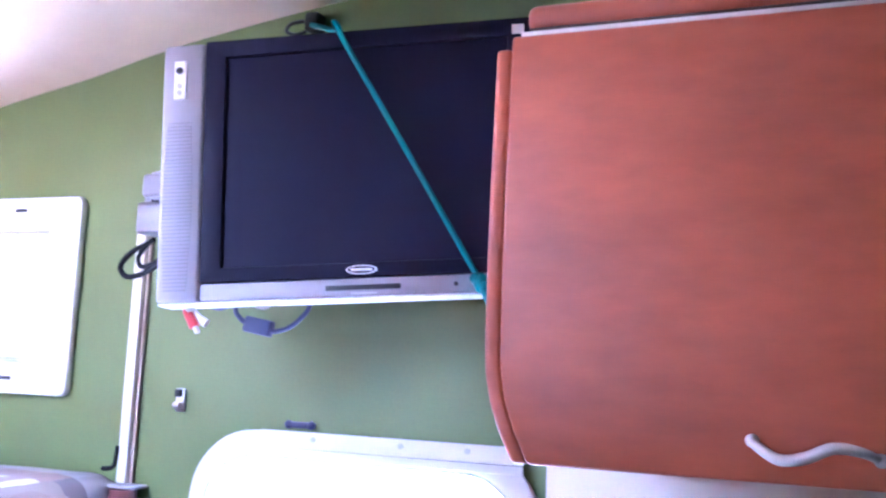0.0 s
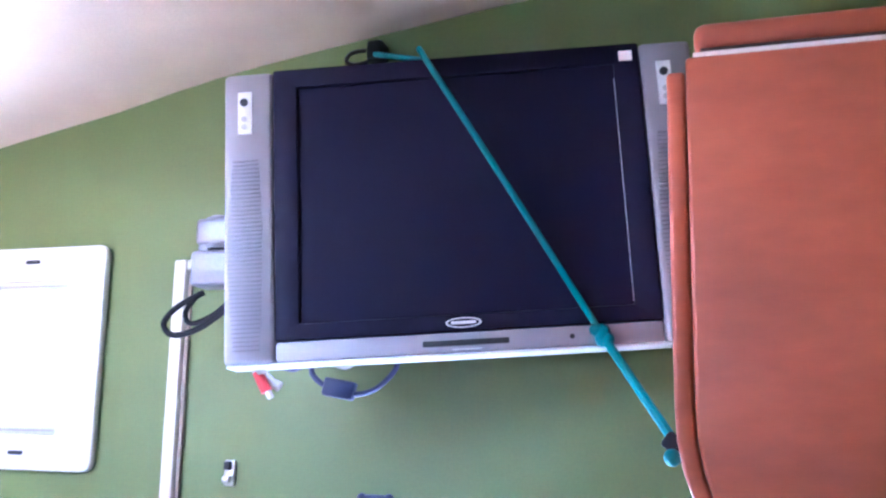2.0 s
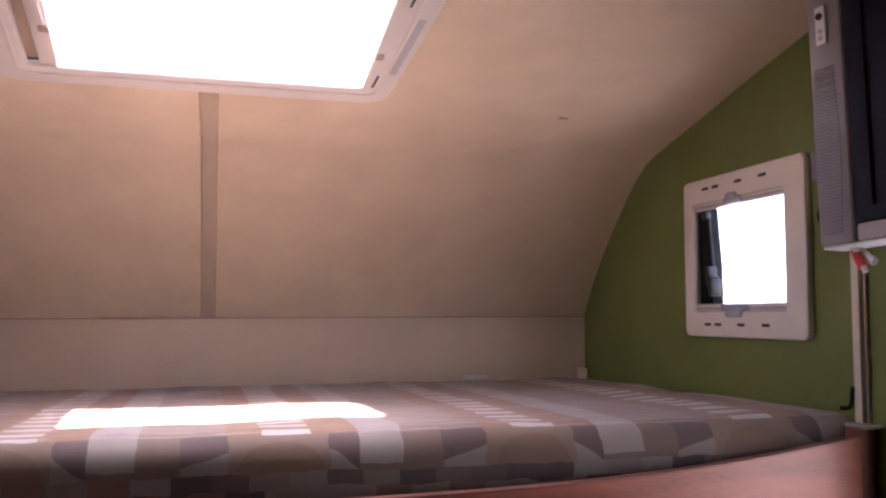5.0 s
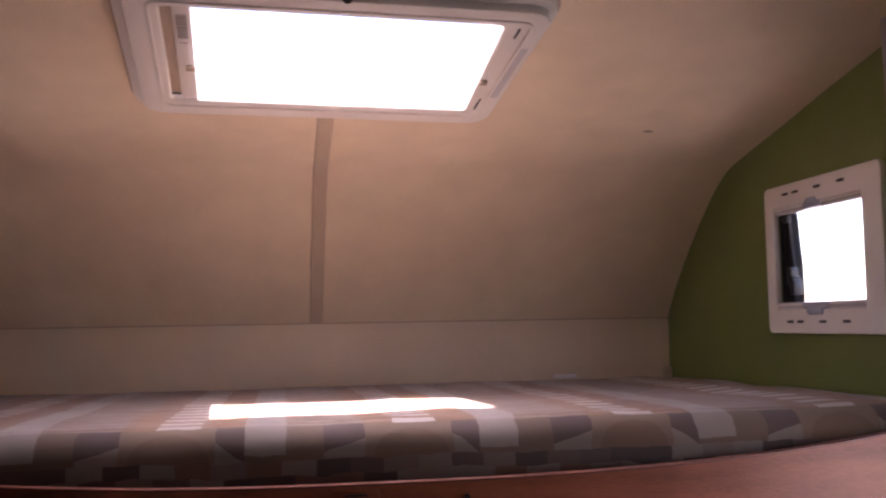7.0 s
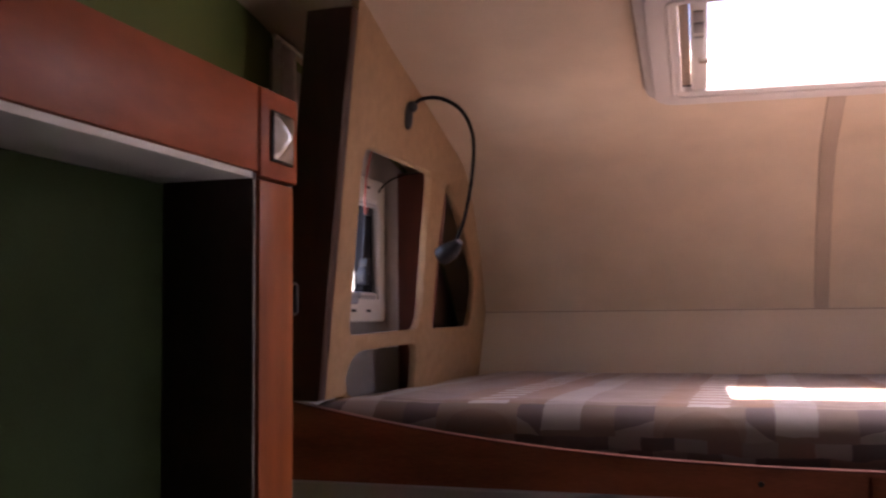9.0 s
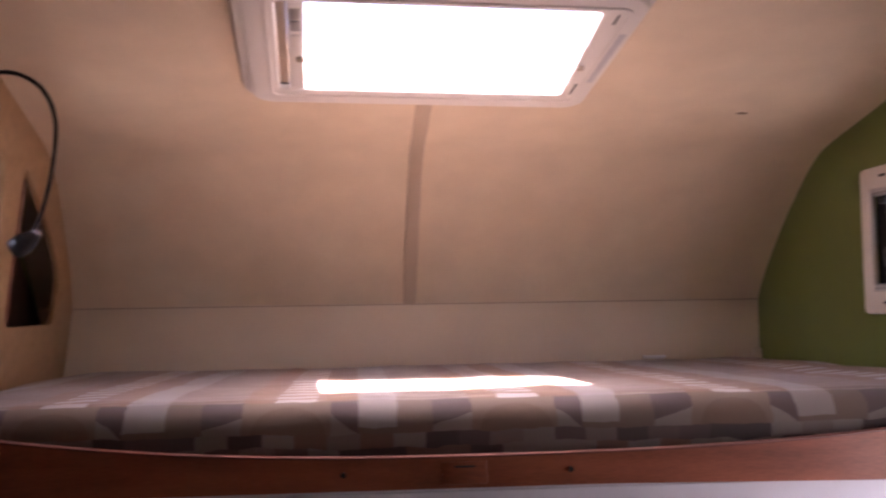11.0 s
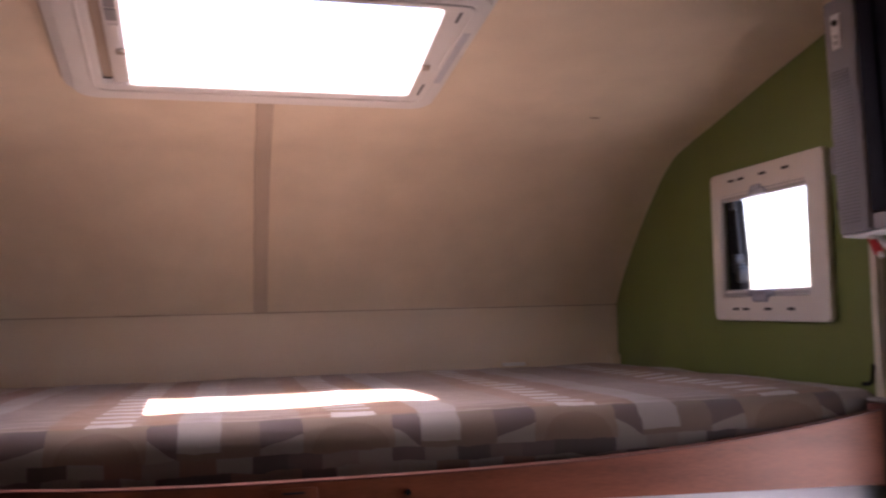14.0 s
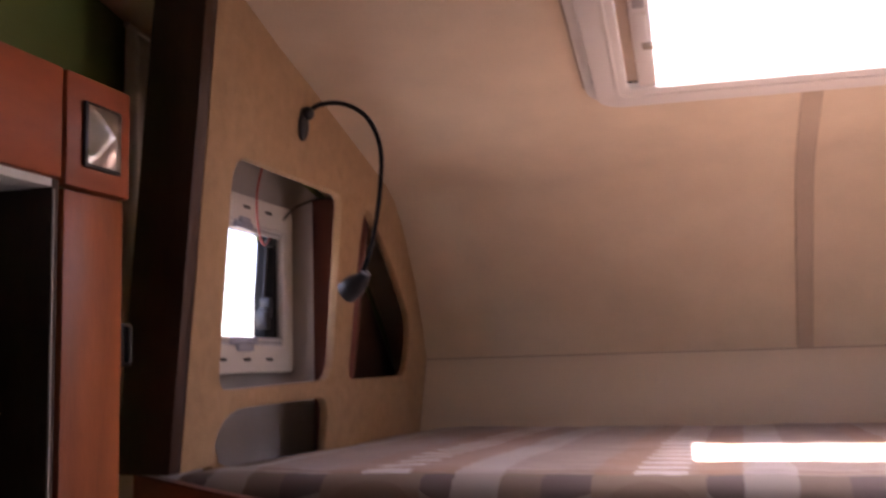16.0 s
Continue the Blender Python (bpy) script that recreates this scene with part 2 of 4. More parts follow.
def box(lo, hi, bevel=0.0, m=None, seg=2):
    bm = bmesh.new()
    bmesh.ops.create_cube(bm, size=1)
    c = [(a + b) / 2 for a, b in zip(lo, hi)]
    d = [b - a for a, b in zip(lo, hi)]
    for v in bm.verts:
        v.co = Vector((c[0] + v.co.x * d[0], c[1] + v.co.y * d[1], c[2] + v.co.z * d[2]))
    if bevel:
        bmesh.ops.bevel(bm, geom=bm.edges[:], offset=bevel, segments=seg, affect="EDGES", profile=0.5)
    if m is not None:
        bmesh.ops.transform(bm, matrix=m, verts=bm.verts)
    return bm


def join(*bms):
    out = bms[0]
    for bm in bms[1:]:
        me = bpy.data.meshes.new("tmp")
        bm.to_mesh(me)
        bm.free()
        out.from_mesh(me)
        bpy.data.meshes.remove(me)
    return out


def rrect(y0, y1, z0, z1, r, n=6):
    """A rounded rectangle as a loop of points in a plane."""
    pts = []
    for cy, cz, a0 in ((y1 - r, z1 - r, 0), (y0 + r, z1 - r, 90), (y0 + r, z0 + r, 180), (y1 - r, z0 + r, 270)):
        for k in range(n + 1):
            a = radians(a0 + 90 * k / n)
            pts.append((cy + r * math.cos(a), cz + r * math.sin(a)))
    return pts


def soft_loop(pts, r, n=4):
    """Rounds the corners of a polygon by r (a number, or one for each corner)."""
    out, k = [], len(pts)
    for i, p in enumerate(pts):
        ri = r[i] if isinstance(r, (list, tuple)) else r
        p, a, b = Vector(p), Vector(pts[i - 1]), Vector(pts[(i + 1) % k])
        da, db = (a - p), (b - p)
        s, e = p + da.normalized() * min(ri, da.length * 0.48), p + db.normalized() * min(ri, db.length * 0.48)
        for j in range(n + 1):
            t = j / n
            out.append(tuple(s * (1 - t) ** 2 + p * 2 * t * (1 - t) + e * t * t))
    return out


def plate(outer, holes, place, depth, bevel=0.0):
    """A flat plate with holes: 2D loops, place(a, b) gives the 3D point, depth the vector of its thickness."""
    bm = bmesh.new()
    edges = []
    for loop in (outer, *holes):
        vs = [bm.verts.new(place(*p)) for p in loop]
        edges += [bm.edges.new((vs[i], vs[(i + 1) % len(vs)])) for i in range(len(vs))]
    bmesh.ops.triangle_fill(bm, use_beauty=True, use_dissolve=False, edges=edges)
    bmesh.ops.dissolve_limit(bm, angle_limit=0.01, verts=bm.verts, edges=[e for e in bm.edges if len(e.link_faces) == 2])
    ext = bmesh.ops.extrude_face_region(bm, geom=bm.faces[:], use_keep_orig=True)
    bmesh.ops.translate(bm, vec=depth, verts=[v for v in ext["geom"] if isinstance(v, bmesh.types.BMVert)])
    bmesh.ops.recalc_face_normals(bm, faces=bm.faces)
    if bevel:
        sharp = [e for e in bm.edges if len(e.link_faces) == 2 and e.calc_face_angle(0) > 1.0]
        bmesh.ops.bevel(bm, geom=sharp, offset=bevel, segments=2, affect="EDGES", profile=0.5)
    return bm


def spline(pts, n=8):
    pts = [Vector(p) for p in pts]
    out = []
    for i in range(len(pts) - 1):
        p0, p1, p2, p3 = pts[max(i - 1, 0)], pts[i], pts[i + 1], pts[min(i + 2, len(pts) - 1)]
        for k in range(n):
            t = k / n
            out.append(0.5 * ((2 * p1) + (p2 - p0) * t + (2 * p0 - 5 * p1 + 4 * p2 - p3) * t * t + (3 * p1 - p0 - 3 * p2 + p3) * t ** 3))
    return out + [pts[-1]]


def tube(pts, r, seg=8, curved=True, n=8):
    pts = spline(pts, n) if curved else [Vector(p) for p in pts]
    bm = bmesh.new()
    rings, side = [], None
    for i, p in enumerate(pts):
        d = (pts[min(i + 1, len(pts) - 1)] - pts[max(i - 1, 0)]).normalized()
        if side is None:
            side = d.orthogonal().normalized()
        side = (side - d * side.dot(d)).normalized()
        up = d.cross(side)
        rr = r(i / (len(pts) - 1)) if callable(r) else r
        rings.append([bm.verts.new(p + (side * math.cos(2 * math.pi * k / seg) + up * math.sin(2 * math.pi * k / seg)) * rr) for k in range(seg)])
    for a, b in zip(rings, rings[1:]):
        for k in range(seg):
            bm.faces.new((a[k], a[(k + 1) % seg], b[(k + 1) % seg], b[k]))
    bm.faces.new(rings[0][::-1])
    bm.faces.new(rings[-1])
    return bm


def rod(a, b, r, seg=12):
    return tube([a, b], r, seg, curved=False)


def ball(c, r, scale=(1, 1, 1)):
    bm = bmesh.new()
    bmesh.ops.create_uvsphere(bm, u_segments=14, v_segments=10, radius=r)
    for v in bm.verts:
        v.co = Vector((c[0] + v.co.x * scale[0], c[1] + v.co.y * scale[1], c[2] + v.co.z * scale[2]))
    return bm


# ---------------------------------------------------------------- setting
XE, XW, YB, YR = 1.0, -1.095, 2.5, -2.6
PROFILE = [(2.54, 1.49), (2.50, 1.545), (2.44, 1.624), (2.32, 1.742), (2.18, 1.856), (2.10, 1.905), (2.03, 1.93), (1.81, 1.974),
           (1.60, 2.018), (1.42, 2.052), (1.25, 2.091), (1.0, 2.129), (0.7, 2.167), (0.2, 2.215), (-0.6, 2.25), (-2.65, 2.25)]


def ceil_z(y):
    for (ya, za), (yb, zb) in zip(PROFILE, PROFILE[1:]):
        if yb <= y <= ya:
            return za + (zb - za) * (ya - y) / (ya - yb)
    return 2.25


def setting(name, bm, mat, label, smooth=False):
    return tagged(part(name, bm, mat, None, label, smooth), label, name.split("_")[0], "", "structure")


SKY = (-0.33, 0.265, 1.285, 1.715)  # opening of the roof light: x0, x1, y0, y1


def build_ceiling():
    ys = [p[0] for p in spline([(y, z, 0) for y, z in PROFILE], 3)]
    zs = [p[1] for p in spline([(y, z, 0) for y, z in PROFILE], 3)]
    rows = sorted(zip(ys, zs), reverse=True)
    for yc in SKY[2:]:
        rows.append((yc, ceil_z(yc)))
    rows = sorted({round(y, 4): z for y, z in rows}.items(), reverse=True)
    xs = [XW - 0.04, -0.7, SKY[0], SKY[1], 0.65, XE + 0.04]
    bm = bmesh.new()
    lo = [[bm.verts.new((x, y, z)) for x in xs] for y, z in rows]
    hi = [[bm.verts.new((x, y + (0.03 if y > 2.1 else 0), z + 0.035)) for x in xs] for y, z in rows]
    gone = lambda i, j: j == 2 and SKY[2] - 1e-3 <= rows[i + 1][0] and rows[i][0] <= SKY[3] + 1e-3
    for i in range(len(rows) - 1):
        for j in range(len(xs) - 1):
            if gone(i, j):
                continue
            bm.faces.new((lo[i][j], lo[i][j + 1], lo[i + 1][j + 1], lo[i + 1][j]))
            bm.faces.new((hi[i][j], hi[i + 1][j], hi[i + 1][j + 1], hi[i][j + 1]))
    holes = [e for e in bm.edges if len(e.link_faces) == 1]
    low = {v: h for la, ha in zip(lo, hi) for v, h in zip(la, ha)}
    for e in holes:
        a, b = e.verts
        if a in low and b in low:
            bm.faces.new((a, b, low[b], low[a]))
    return bm


tagged(part("ceiling", build_ceiling(), M_CEIL, None, ""), "curved cream lined ceiling of the sleeping alcove", "ceiling", "", "structure")

WIN = (1.476, 1.820, 1.556, 1.786)      # side window opening: y0, y1, z0, z1
DY2, DZ2 = -0.010, 0.019                # the west window sits a little higher
WIN2 = (WIN[0] + DY2, WIN[1] + DY2, WIN[2] + DZ2, WIN[3] + DZ2)
DOORW = (0.619, 1.136, 0.92, 1.438)    # window in the entrance door
east = lambda x: (lambda a, b: (x, a, b))
roof = [(y, z + 0.02) for y, z in PROFILE]
side = [(YR - 0.04, -0.0), (YB + 0.04, -0.0)] + roof[:-1] + [(YR - 0.04, 2.27)]
setting("wall_east", plate(side, [rrect(*WIN, 0.02), rrect(*DOORW, 0.09)], east(XE), (0.04, 0, 0)), M_GREEN, "olive green painted side wall with window and door openings")
setting("wall_west", plate(side, [rrect(*WIN2, 0.02)], east(XW), (-0.04, 0, 0)), M_GREEN, "olive green painted side wall behind the wardrobe")
setting("wall_north", box((XW, YB, 0.0), (XE, YB + 0.03, 1.548), 0), M_PANEL, "plain off-white panel at the head of the alcove")
setting("wall_south", box((XW, YR - 0.04, 0.0), (XE, YR, 2.26), 0), M_DARKWOOD, "plain brown wooden rear wall of the living space")
setting("floor", box((XW, YR, -0.04), (XE, YB, 0.0), 0), M_FLOOR, "brown vinyl floor of the living space")
setting("ground", box((-400, -400, -0.62), (400, 400, -0.5), 0), M_GROUND, "dry ground outside the camper")
setting("bunk_base", box((XW + 0.002, 1.275, 1.235), (XE - 0.002, YB - 0.002, 1.262), 0), M_CAB, "white base under the bunk")
setting("trim", plate(soft_loop([(1.30, 1.265), (2.488, 1.265), (2.488, 1.53), (2.2, 1.81), (2.04, 1.905), (1.30, 2.05)], 0.01), [rrect(*WIN2, 0.02)],
        east(XW + 0.001), (0.005, 0, 0)), M_LINER, "pale grey lining inside the locker")

# header panel of the cab opening, below the bed board
hdr = thing("cab_header", "white moulded header panel over the cab opening", "panel", (0, 1.28, 1.0), kind="structure")
part("panel", box((XW + 0.005, 1.282, 0.98), (XE - 0.004, 1.302, 1.233), 0.003), M_CAB, hdr)
for x in (-0.21, 0.07):
    part("catch", box((x - 0.028, 1.270, 1.190), (x + 0.028, 1.281, 1.212), 0.004), M_BLACK, hdr, "black plastic catch")

setting("trim_joint", box((-1.0, 2.4925, 1.5405), (0.998, 2.4995, 1.5440), 0), M_SEAM, "thin brown joint between end panel and ceiling")

# taupe strip over the ceiling joint
def joint_strip():
    bm = bmesh.new()
    ys = [1.76 + 0.74 * k / 24 for k in range(25)]
    prev = None
    for y in ys:
        z = ceil_z(y)
        ring = [bm.verts.new((x, y - (0.003 if y > 2.1 else 0) * s, z - 0.004 * s)) for x, s in ((-0.066, 0), (-0.064, 1), (-0.031, 1), (-0.029, 0))]
        if prev:
            for k in range(3):
                bm.faces.new((prev[k], prev[k + 1], ring[k + 1], ring[k]))
        prev = ring
    return bm


tagged(part("ceiling_strip", joint_strip(), M_STRIP), "taupe strip covering the ceiling panel joint", "trim", "", "structure")
tagged(part("ceiling_rivet", ball((0.69, 1.83, ceil_z(1.83) - 0.002), 0.008, (1.6, 0.4, 0.3)), M_SEAM), "small scuffed screw head in the ceiling", "screw")


# ---------------------------------------------------------------- side windows
def side_window(name, x, s, label, dy=0.0, dz=0.0):
    """A hinged camper window with its blind frame; s is +1 where the room lies towards -x."""
    y0, y1, z0, z1 = WIN[0] + dy, WIN[1] + dy, WIN[2] + dz, WIN[3] + dz
    w = thing(name, label, "window", (x, 1.64, 1.5), kind="structure")
    P = lambda d: (lambda a, b: (x - s * d, a, b))
    V = lambda d: (-s * d, 0, 0)

    def bar(ya, yb, za, zb, d0, d1, r=0.003):
        lo, hi = sorted((x - s * d0, x - s * d1))
        return box((lo, ya, za), (hi, yb, zb), r)

    part("window_frame", plate(rrect(y0 - 0.067, y1 + 0.042, z0 - 0.055, z1 + 0.052, 0.016), [rrect(y0, y1, z0 - 0.002, z1, 0.004, 2)], P(0.0), V(0.016), 0.005), M_FRAME, w)
    # black for the seal, and for the shade of the deep reveal
    part("reveal", plate(rrect(y0 - 0.004, y1 + 0.004, z0 - 0.006, z1 + 0.004, 0.01), [rrect(y0 + 0.006, y1 - 0.006, z0 + 0.004, z1 - 0.006, 0.01)], P(-0.038), V(0.037)), M_RUBBER, w, "black rubber seal round the pane, also painted as the shaded reveal")
    yc = (y0 + y1) / 2 + 0.008
    for nm, za, up in (("upper_blind_rail", z1 - 0.015, 1), ("lower_blind_rail", z0 - 0.002, -1)):
        rail = part(nm, bar(y0 + 0.001, y1 - 0.001, za, za + 0.016, 0.000, 0.011), M_RAIL, w, "grey blind rail")
        part("ridge", bar(y0 + 0.003, y1 - 0.003, za + 0.010, za + 0.013, 0.009, 0.014, 0.001), M_FRAME, rail)
        # no groove is cut: a darker strip paints its shade on the rail
        part("groove", bar(y0 + 0.003, y1 - 0.003, za + 0.005, za + 0.007, 0.010, 0.0118, 0.0005), M_LINER, rail, "darker strip painted as a shaded groove in the rail")
        hw = 0.033 if up > 0 else 0.050
        part("clip", join(bar(yc - hw, yc + hw, za + 0.001, za + 0.016, 0.006, 0.019, 0.005), bar(yc - hw * 0.62, yc + hw * 0.62, za + (0.010 if up > 0 else -0.012), za + (0.024 if up > 0 else 0.006), 0.006, 0.022, 0.006)),
             M_CLIP, rail, "translucent bluish catch of the blind")
    for zc in (z0 - 0.029, z1 + 0.029):
        for k in (0.066, 0.154, 0.244, 0.286):
            yy = y0 + k if s > 0 else y1 - k
            part("vent_slot", bar(yy - 0.0135, yy + 0.0135, zc - 0.0032, zc + 0.0032, 0.0150, 0.0166, 0.0015), M_SLOT, w)
    # pane hinged at the top, with its dark edge, stay and latch
    edge = plate([(y1 - 0.030, z1 - 0.010), (y1 - 0.005, z1 - 0.010), (y1 - 0.005, z0 + 0.006), (y1 - 0.048, z0 + 0.006), (y1 - 0.046, z0 + 0.10)], [], P(-0.030), V(0.028), 0.004)
    stile = part("pane_edge", edge, M_RUBBER, w, "black acrylic edge of the pane")
    part("latch", join(bar(y1 - 0.066, y1 - 0.044, z0 + 0.052, z0 + 0.074, -0.012, 0.014, 0.006), bar(y1 - 0.074, y1 - 0.058, z0 + 0.030, z0 + 0.066, -0.012, 0.016, 0.006),
                       bar(y1 - 0.056, y1 - 0.040, z0 + 0.066, z0 + 0.094, -0.012, 0.012, 0.005)), M_BLACK, stile, "black window latch")
    part("stay", join(bar(y1 - 0.046, y1 - 0.024, z1 - 0.034, z1 - 0.016, -0.006, 0.010, 0.005), tube([(x + s * 0.004, y1 - 0.036, z1 - 0.03), (x + s * 0.006, y1 - 0.040, z1 - 0.09), (x + s * 0.006, y1 - 0.048, z0 + 0.09)], 0.0032, 8)), M_BLACK, stile, "black stay of the pane")
    lo, hi = sorted((x + s * 0.034, x + s * 0.038))
    g = part("pane", box((lo, y0 + 0.002, z0 + 0.002), (hi, y1 - 0.002, z1 - 0.002)), M_GLASS, w, smooth=False)
    g.visible_shadow = False
    return w


side_window("window_1", XE, 1, "white framed camper window with blind rails in the green wall")
side_window("window_2", XW + 0.006, -1, "white framed camper window seen through the locker opening", DY2, DZ2)

# ---------------------------------------------------------------- roof light
SL = math.atan2(0.062, 0.375)
ROOF = Matrix.Translation((-0.035, 1.50, ceil_z(1.50))) @ Matrix.Rotation(-SL, 4, "X") @ Matrix.Translation((0.006, -0.018, 0)) @ Matrix.Rotation(radians(2.8), 4, "Z")
rp = lambda d: (lambda a, b: ROOF @ Vector((a, b, d)))
rv = lambda d: ROOF.to_3x3() @ Vector((0, 0, d))
rl = thing("roof_light", "large pinkish-white framed roof light with a drawn-back blind", "skylight", tuple(ROOF.translation), kind="structure")
part("frame", plate(rrect(-0.368, 0.330, -0.240, 0.262, 0.045), [soft_loop([(-0.312, -0.188), (0.2525, -0.187), (0.270, 0.190), (-0.312, 0.190)], 0.012)], rp(-0.012), rv(-0.022), 0.006), M_FRAME, rl)
part("base_flange", plate(rrect(-0.386, 0.342, -0.258, 0.275, 0.055), [rrect(-0.312, 0.29, -0.205, 0.208, 0.012)], rp(0.004), rv(-0.022), 0.006), M_FRAME, rl)
part("seal", plate(rrect(-0.391, 0.346, -0.263, 0.279, 0.058), [rrect(-0.34, 0.31, -0.23, 0.235, 0.05)], rp(0.008), rv(-0.014)), M_SEAM, rl, "brown sealing bead")
part("bead", plate(rrect(-0.332, 0.304, -0.210, 0.220, 0.024), [rrect(-0.325, 0.297, -0.203, 0.213, 0.020)], rp(-0.033), rv(-0.004), 0.0015), M_FRAME, rl)
part("shaft", plate(rrect(-0.322, 0.285, -0.20, 0.208, 0.012), [rrect(-0.308, 0.268, -0.186, 0.196, 0.01)], rp(-0.004), rv(0.085)), M_FRAME, rl)
blind = part("blind_cassette", box((-0.292, -0.186, -0.030), (-0.262, 0.188, -0.010), 0.003, ROOF), M_FRAME, rl)
part("blind_groove", box((-0.311, -0.186, -0.024), (-0.293, 0.176, -0.014), 0.001, ROOF), M_SEAM, blind, "shadowed grey channel")
part("groove_end", box((-0.311, 0.177, -0.026), (-0.293, 0.181, -0.016), 0.001, ROOF), M_SLOT, blind)
for y0, y1, mt in ((-0.160, -0.124, M_LINER), (-0.116, -0.078, M_LINER), (-0.060, 0.028, M_FRAME)):
    part("catch", box((-0.286, y0, -0.0335), (-0.2685, y1, -0.030), 0.0015, ROOF), mt, blind)
part("catch_lever", box((-0.278, 0.028, -0.040), (-0.260, 0.040, -0.031), 0.002, ROOF), M_SEAM, blind)
part("rating_label", box((0.300, -0.110, -0.0352), (0.318, 0.112, -0.0342), 0.0003, ROOF), M_RAIL, rl, "pale grey rating label")
for x, y0, y1 in ((0.281, -0.184, -0.148), (0.288, 0.123, 0.176)):
    part("slot", box((x - 0.002, y0, -0.0352), (x + 0.002, y1, -0.0335), 0, ROOF), M_SLOT, rl)
part("stop", box((0.262, 0.030, -0.042), (0.279, 0.042, -0.032), 0.003, ROOF), M_SEAM, rl)
part("pull_knob", join(rod(ROOF @ Vector((-0.020, -0.252, -0.018)), ROOF @ Vector((-0.020, -0.252, -0.034)), 0.010), ball(ROOF @ Vector((-0.020, -0.252, -0.034)), 0.0085)), M_SLOT, rl, "small dark pull knob")
part("centre_knob", rod(ROOF @ Vector((-0.008, 0.055, 0.048)), ROOF @ Vector((-0.008, 0.055, 0.060)), 0.005), M_RAIL, rl)
gl = part("dome", plate(rrect(-0.312, 0.272, -0.19, 0.204, 0.01), [], rp(0.060), rv(0.004)), M_GLASS, rl, "clear acrylic dome", False)
gl.visible_shadow = False


# ---------------------------------------------------------------- bed
def board_top(x):
    if x > -0.05:
        return 1.292 + 0.069 * ((x + 0.05) / 1.05) ** 2.9
    return 1.292 + 0.084 * ((-0.05 - x) / 0.95) ** 2.3


def board_strip(y0, y1, za, zb, n=40, x0=-1.03, x1=0.962):
    bm = bmesh.new()
    prev = None
    for k in range(n + 1):
        x = x0 + (x1 - x0) * k / n
        ring = [bm.verts.new(p) for p in ((x, y0, za(x)), (x, y1, za(x)), (x, y1, zb(x)), (x, y0, zb(x)))]
        if prev:
            for i in range(4):
                bm.faces.new((prev[i], prev[(i + 1) % 4], ring[(i + 1) % 4], ring[i]))
        else:
            bm.faces.new(ring)
        prev = ring
    bm.faces.new(prev[::-1])
    return bm


px = lambda y, z: -0.955 - 0.05 * (y - 1.25) + 0.12 * (z - 1.38)  # plane of the leaning partition
bed_low = lambda x: 1.244 - 0.018 * max(0, x - 0.2)
bed = thing("bed_board", "red-brown veneered front board of the bunk, lower in the middle", "bed board", (0, 1.26, 1.25))
part("board", board_strip(1.245, 1.263, bed_low, board_top), M_BOARD, bed)
part("edging", board_strip(1.2435, 1.2645, board_top, lambda x: board_top(x) + 0.003), M_REDWOOD, bed, "thin rounded edge strip")
part("end_cap", tube([(0.974, 1.264, 1.226), (0.974, 1.264, 1.366)], 0.022, 16, curved=False), M_REDWOOD, bed, "dark rounded end of the board")
part("corner_cap", box((0.962, 1.235, 1.367), (0.998, 1.288, 1.373), 0.003), M_LINER, bed, "pale cap on the corner")
for x, z in ((-0.223, 1.270), (0.142, 1.269)):
    part("screw", rod((x, 1.241, z), (x, 1.247, z), 0.0045), M_BLACK, bed)
lock = part("catch_plate", box((-0.067, 1.2425, 1.250), (0.006, 1.2465, 1.286), 0.002), M_BOARD, bed, "flush catch set in the board")
part("catch_slot", box((-0.046, 1.2405, 1.277), (-0.014, 1.2435, 1.280), 0), M_SLOT, lock)


def build_mattress():
    prof = [(2.488, 1.268), (2.488, 1.355), (2.470, 1.366)] + [(2.45 - 0.09 * k, 1.367 + 0.016 * (k / 12)) for k in range(1, 13)]
    prof += [(1.345, 1.384), (1.320, 1.381), (1.300, 1.373), (1.288, 1.360), (1.282, 1.343), (1.281, 1.325), (1.282, 1.305), (1.286, 1.285), (1.292, 1.268)]
    bm = bmesh.new()
    nx, rows = 110, []
    for y, z in prof:
        ring = []
        for i in range(nx + 1):
            t = i / nx
            xl = px(y, 1.37) + 0.004 if y > 1.36 else -1.0
            x = xl + (0.988 - xl) * t
            nz = noise.noise((x * 5, y * 5, z * 5)) * 0.006 + noise.noise((x * 16, y * 9, z * 16)) * 0.002
            edge = 0.010 * max(0, (abs(t - 0.5) - 0.46) / 0.04) * (1 if z > 1.36 else 0)
            up = 0.012 * max(0, (x - 0.75) / 0.25) if z > 1.33 else 0
            ring.append(bm.verts.new((x, y + (nz if y < 1.33 else 0), z + (nz if z > 1.33 else 0) - edge + up)))
        rows.append(ring)
    for a, b in zip(rows, rows[1:]):
        for i in range(nx):
            bm.faces.new((a[i], a[i + 1], b[i + 1], b[i]))
    bm.faces.new([r[0] for r in rows])
    bm.faces.new([r[-1] for r in rows][::-1])
    bm.faces.new([rows[0][i] for i in range(nx + 1)][::-1] + [])
    return bm


mt = thing("mattress", "thin bunk mattress in brown and beige patchwork cloth", "mattress", (0, 1.9, 1.263))
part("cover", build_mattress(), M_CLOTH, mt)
tg = part("care_tag", box((0.635, 2.462, 1.372), (0.70, 2.484, 1.382), 0.002), M_WHITE, mt, "small white cloth tag")
tagged(part("corner_block", box((0.972, 2.470, 1.365), (0.997, 2.496, 1.398), 0.007, None, 3), M_PANEL), "small off-white corner block at the bed end", "block")

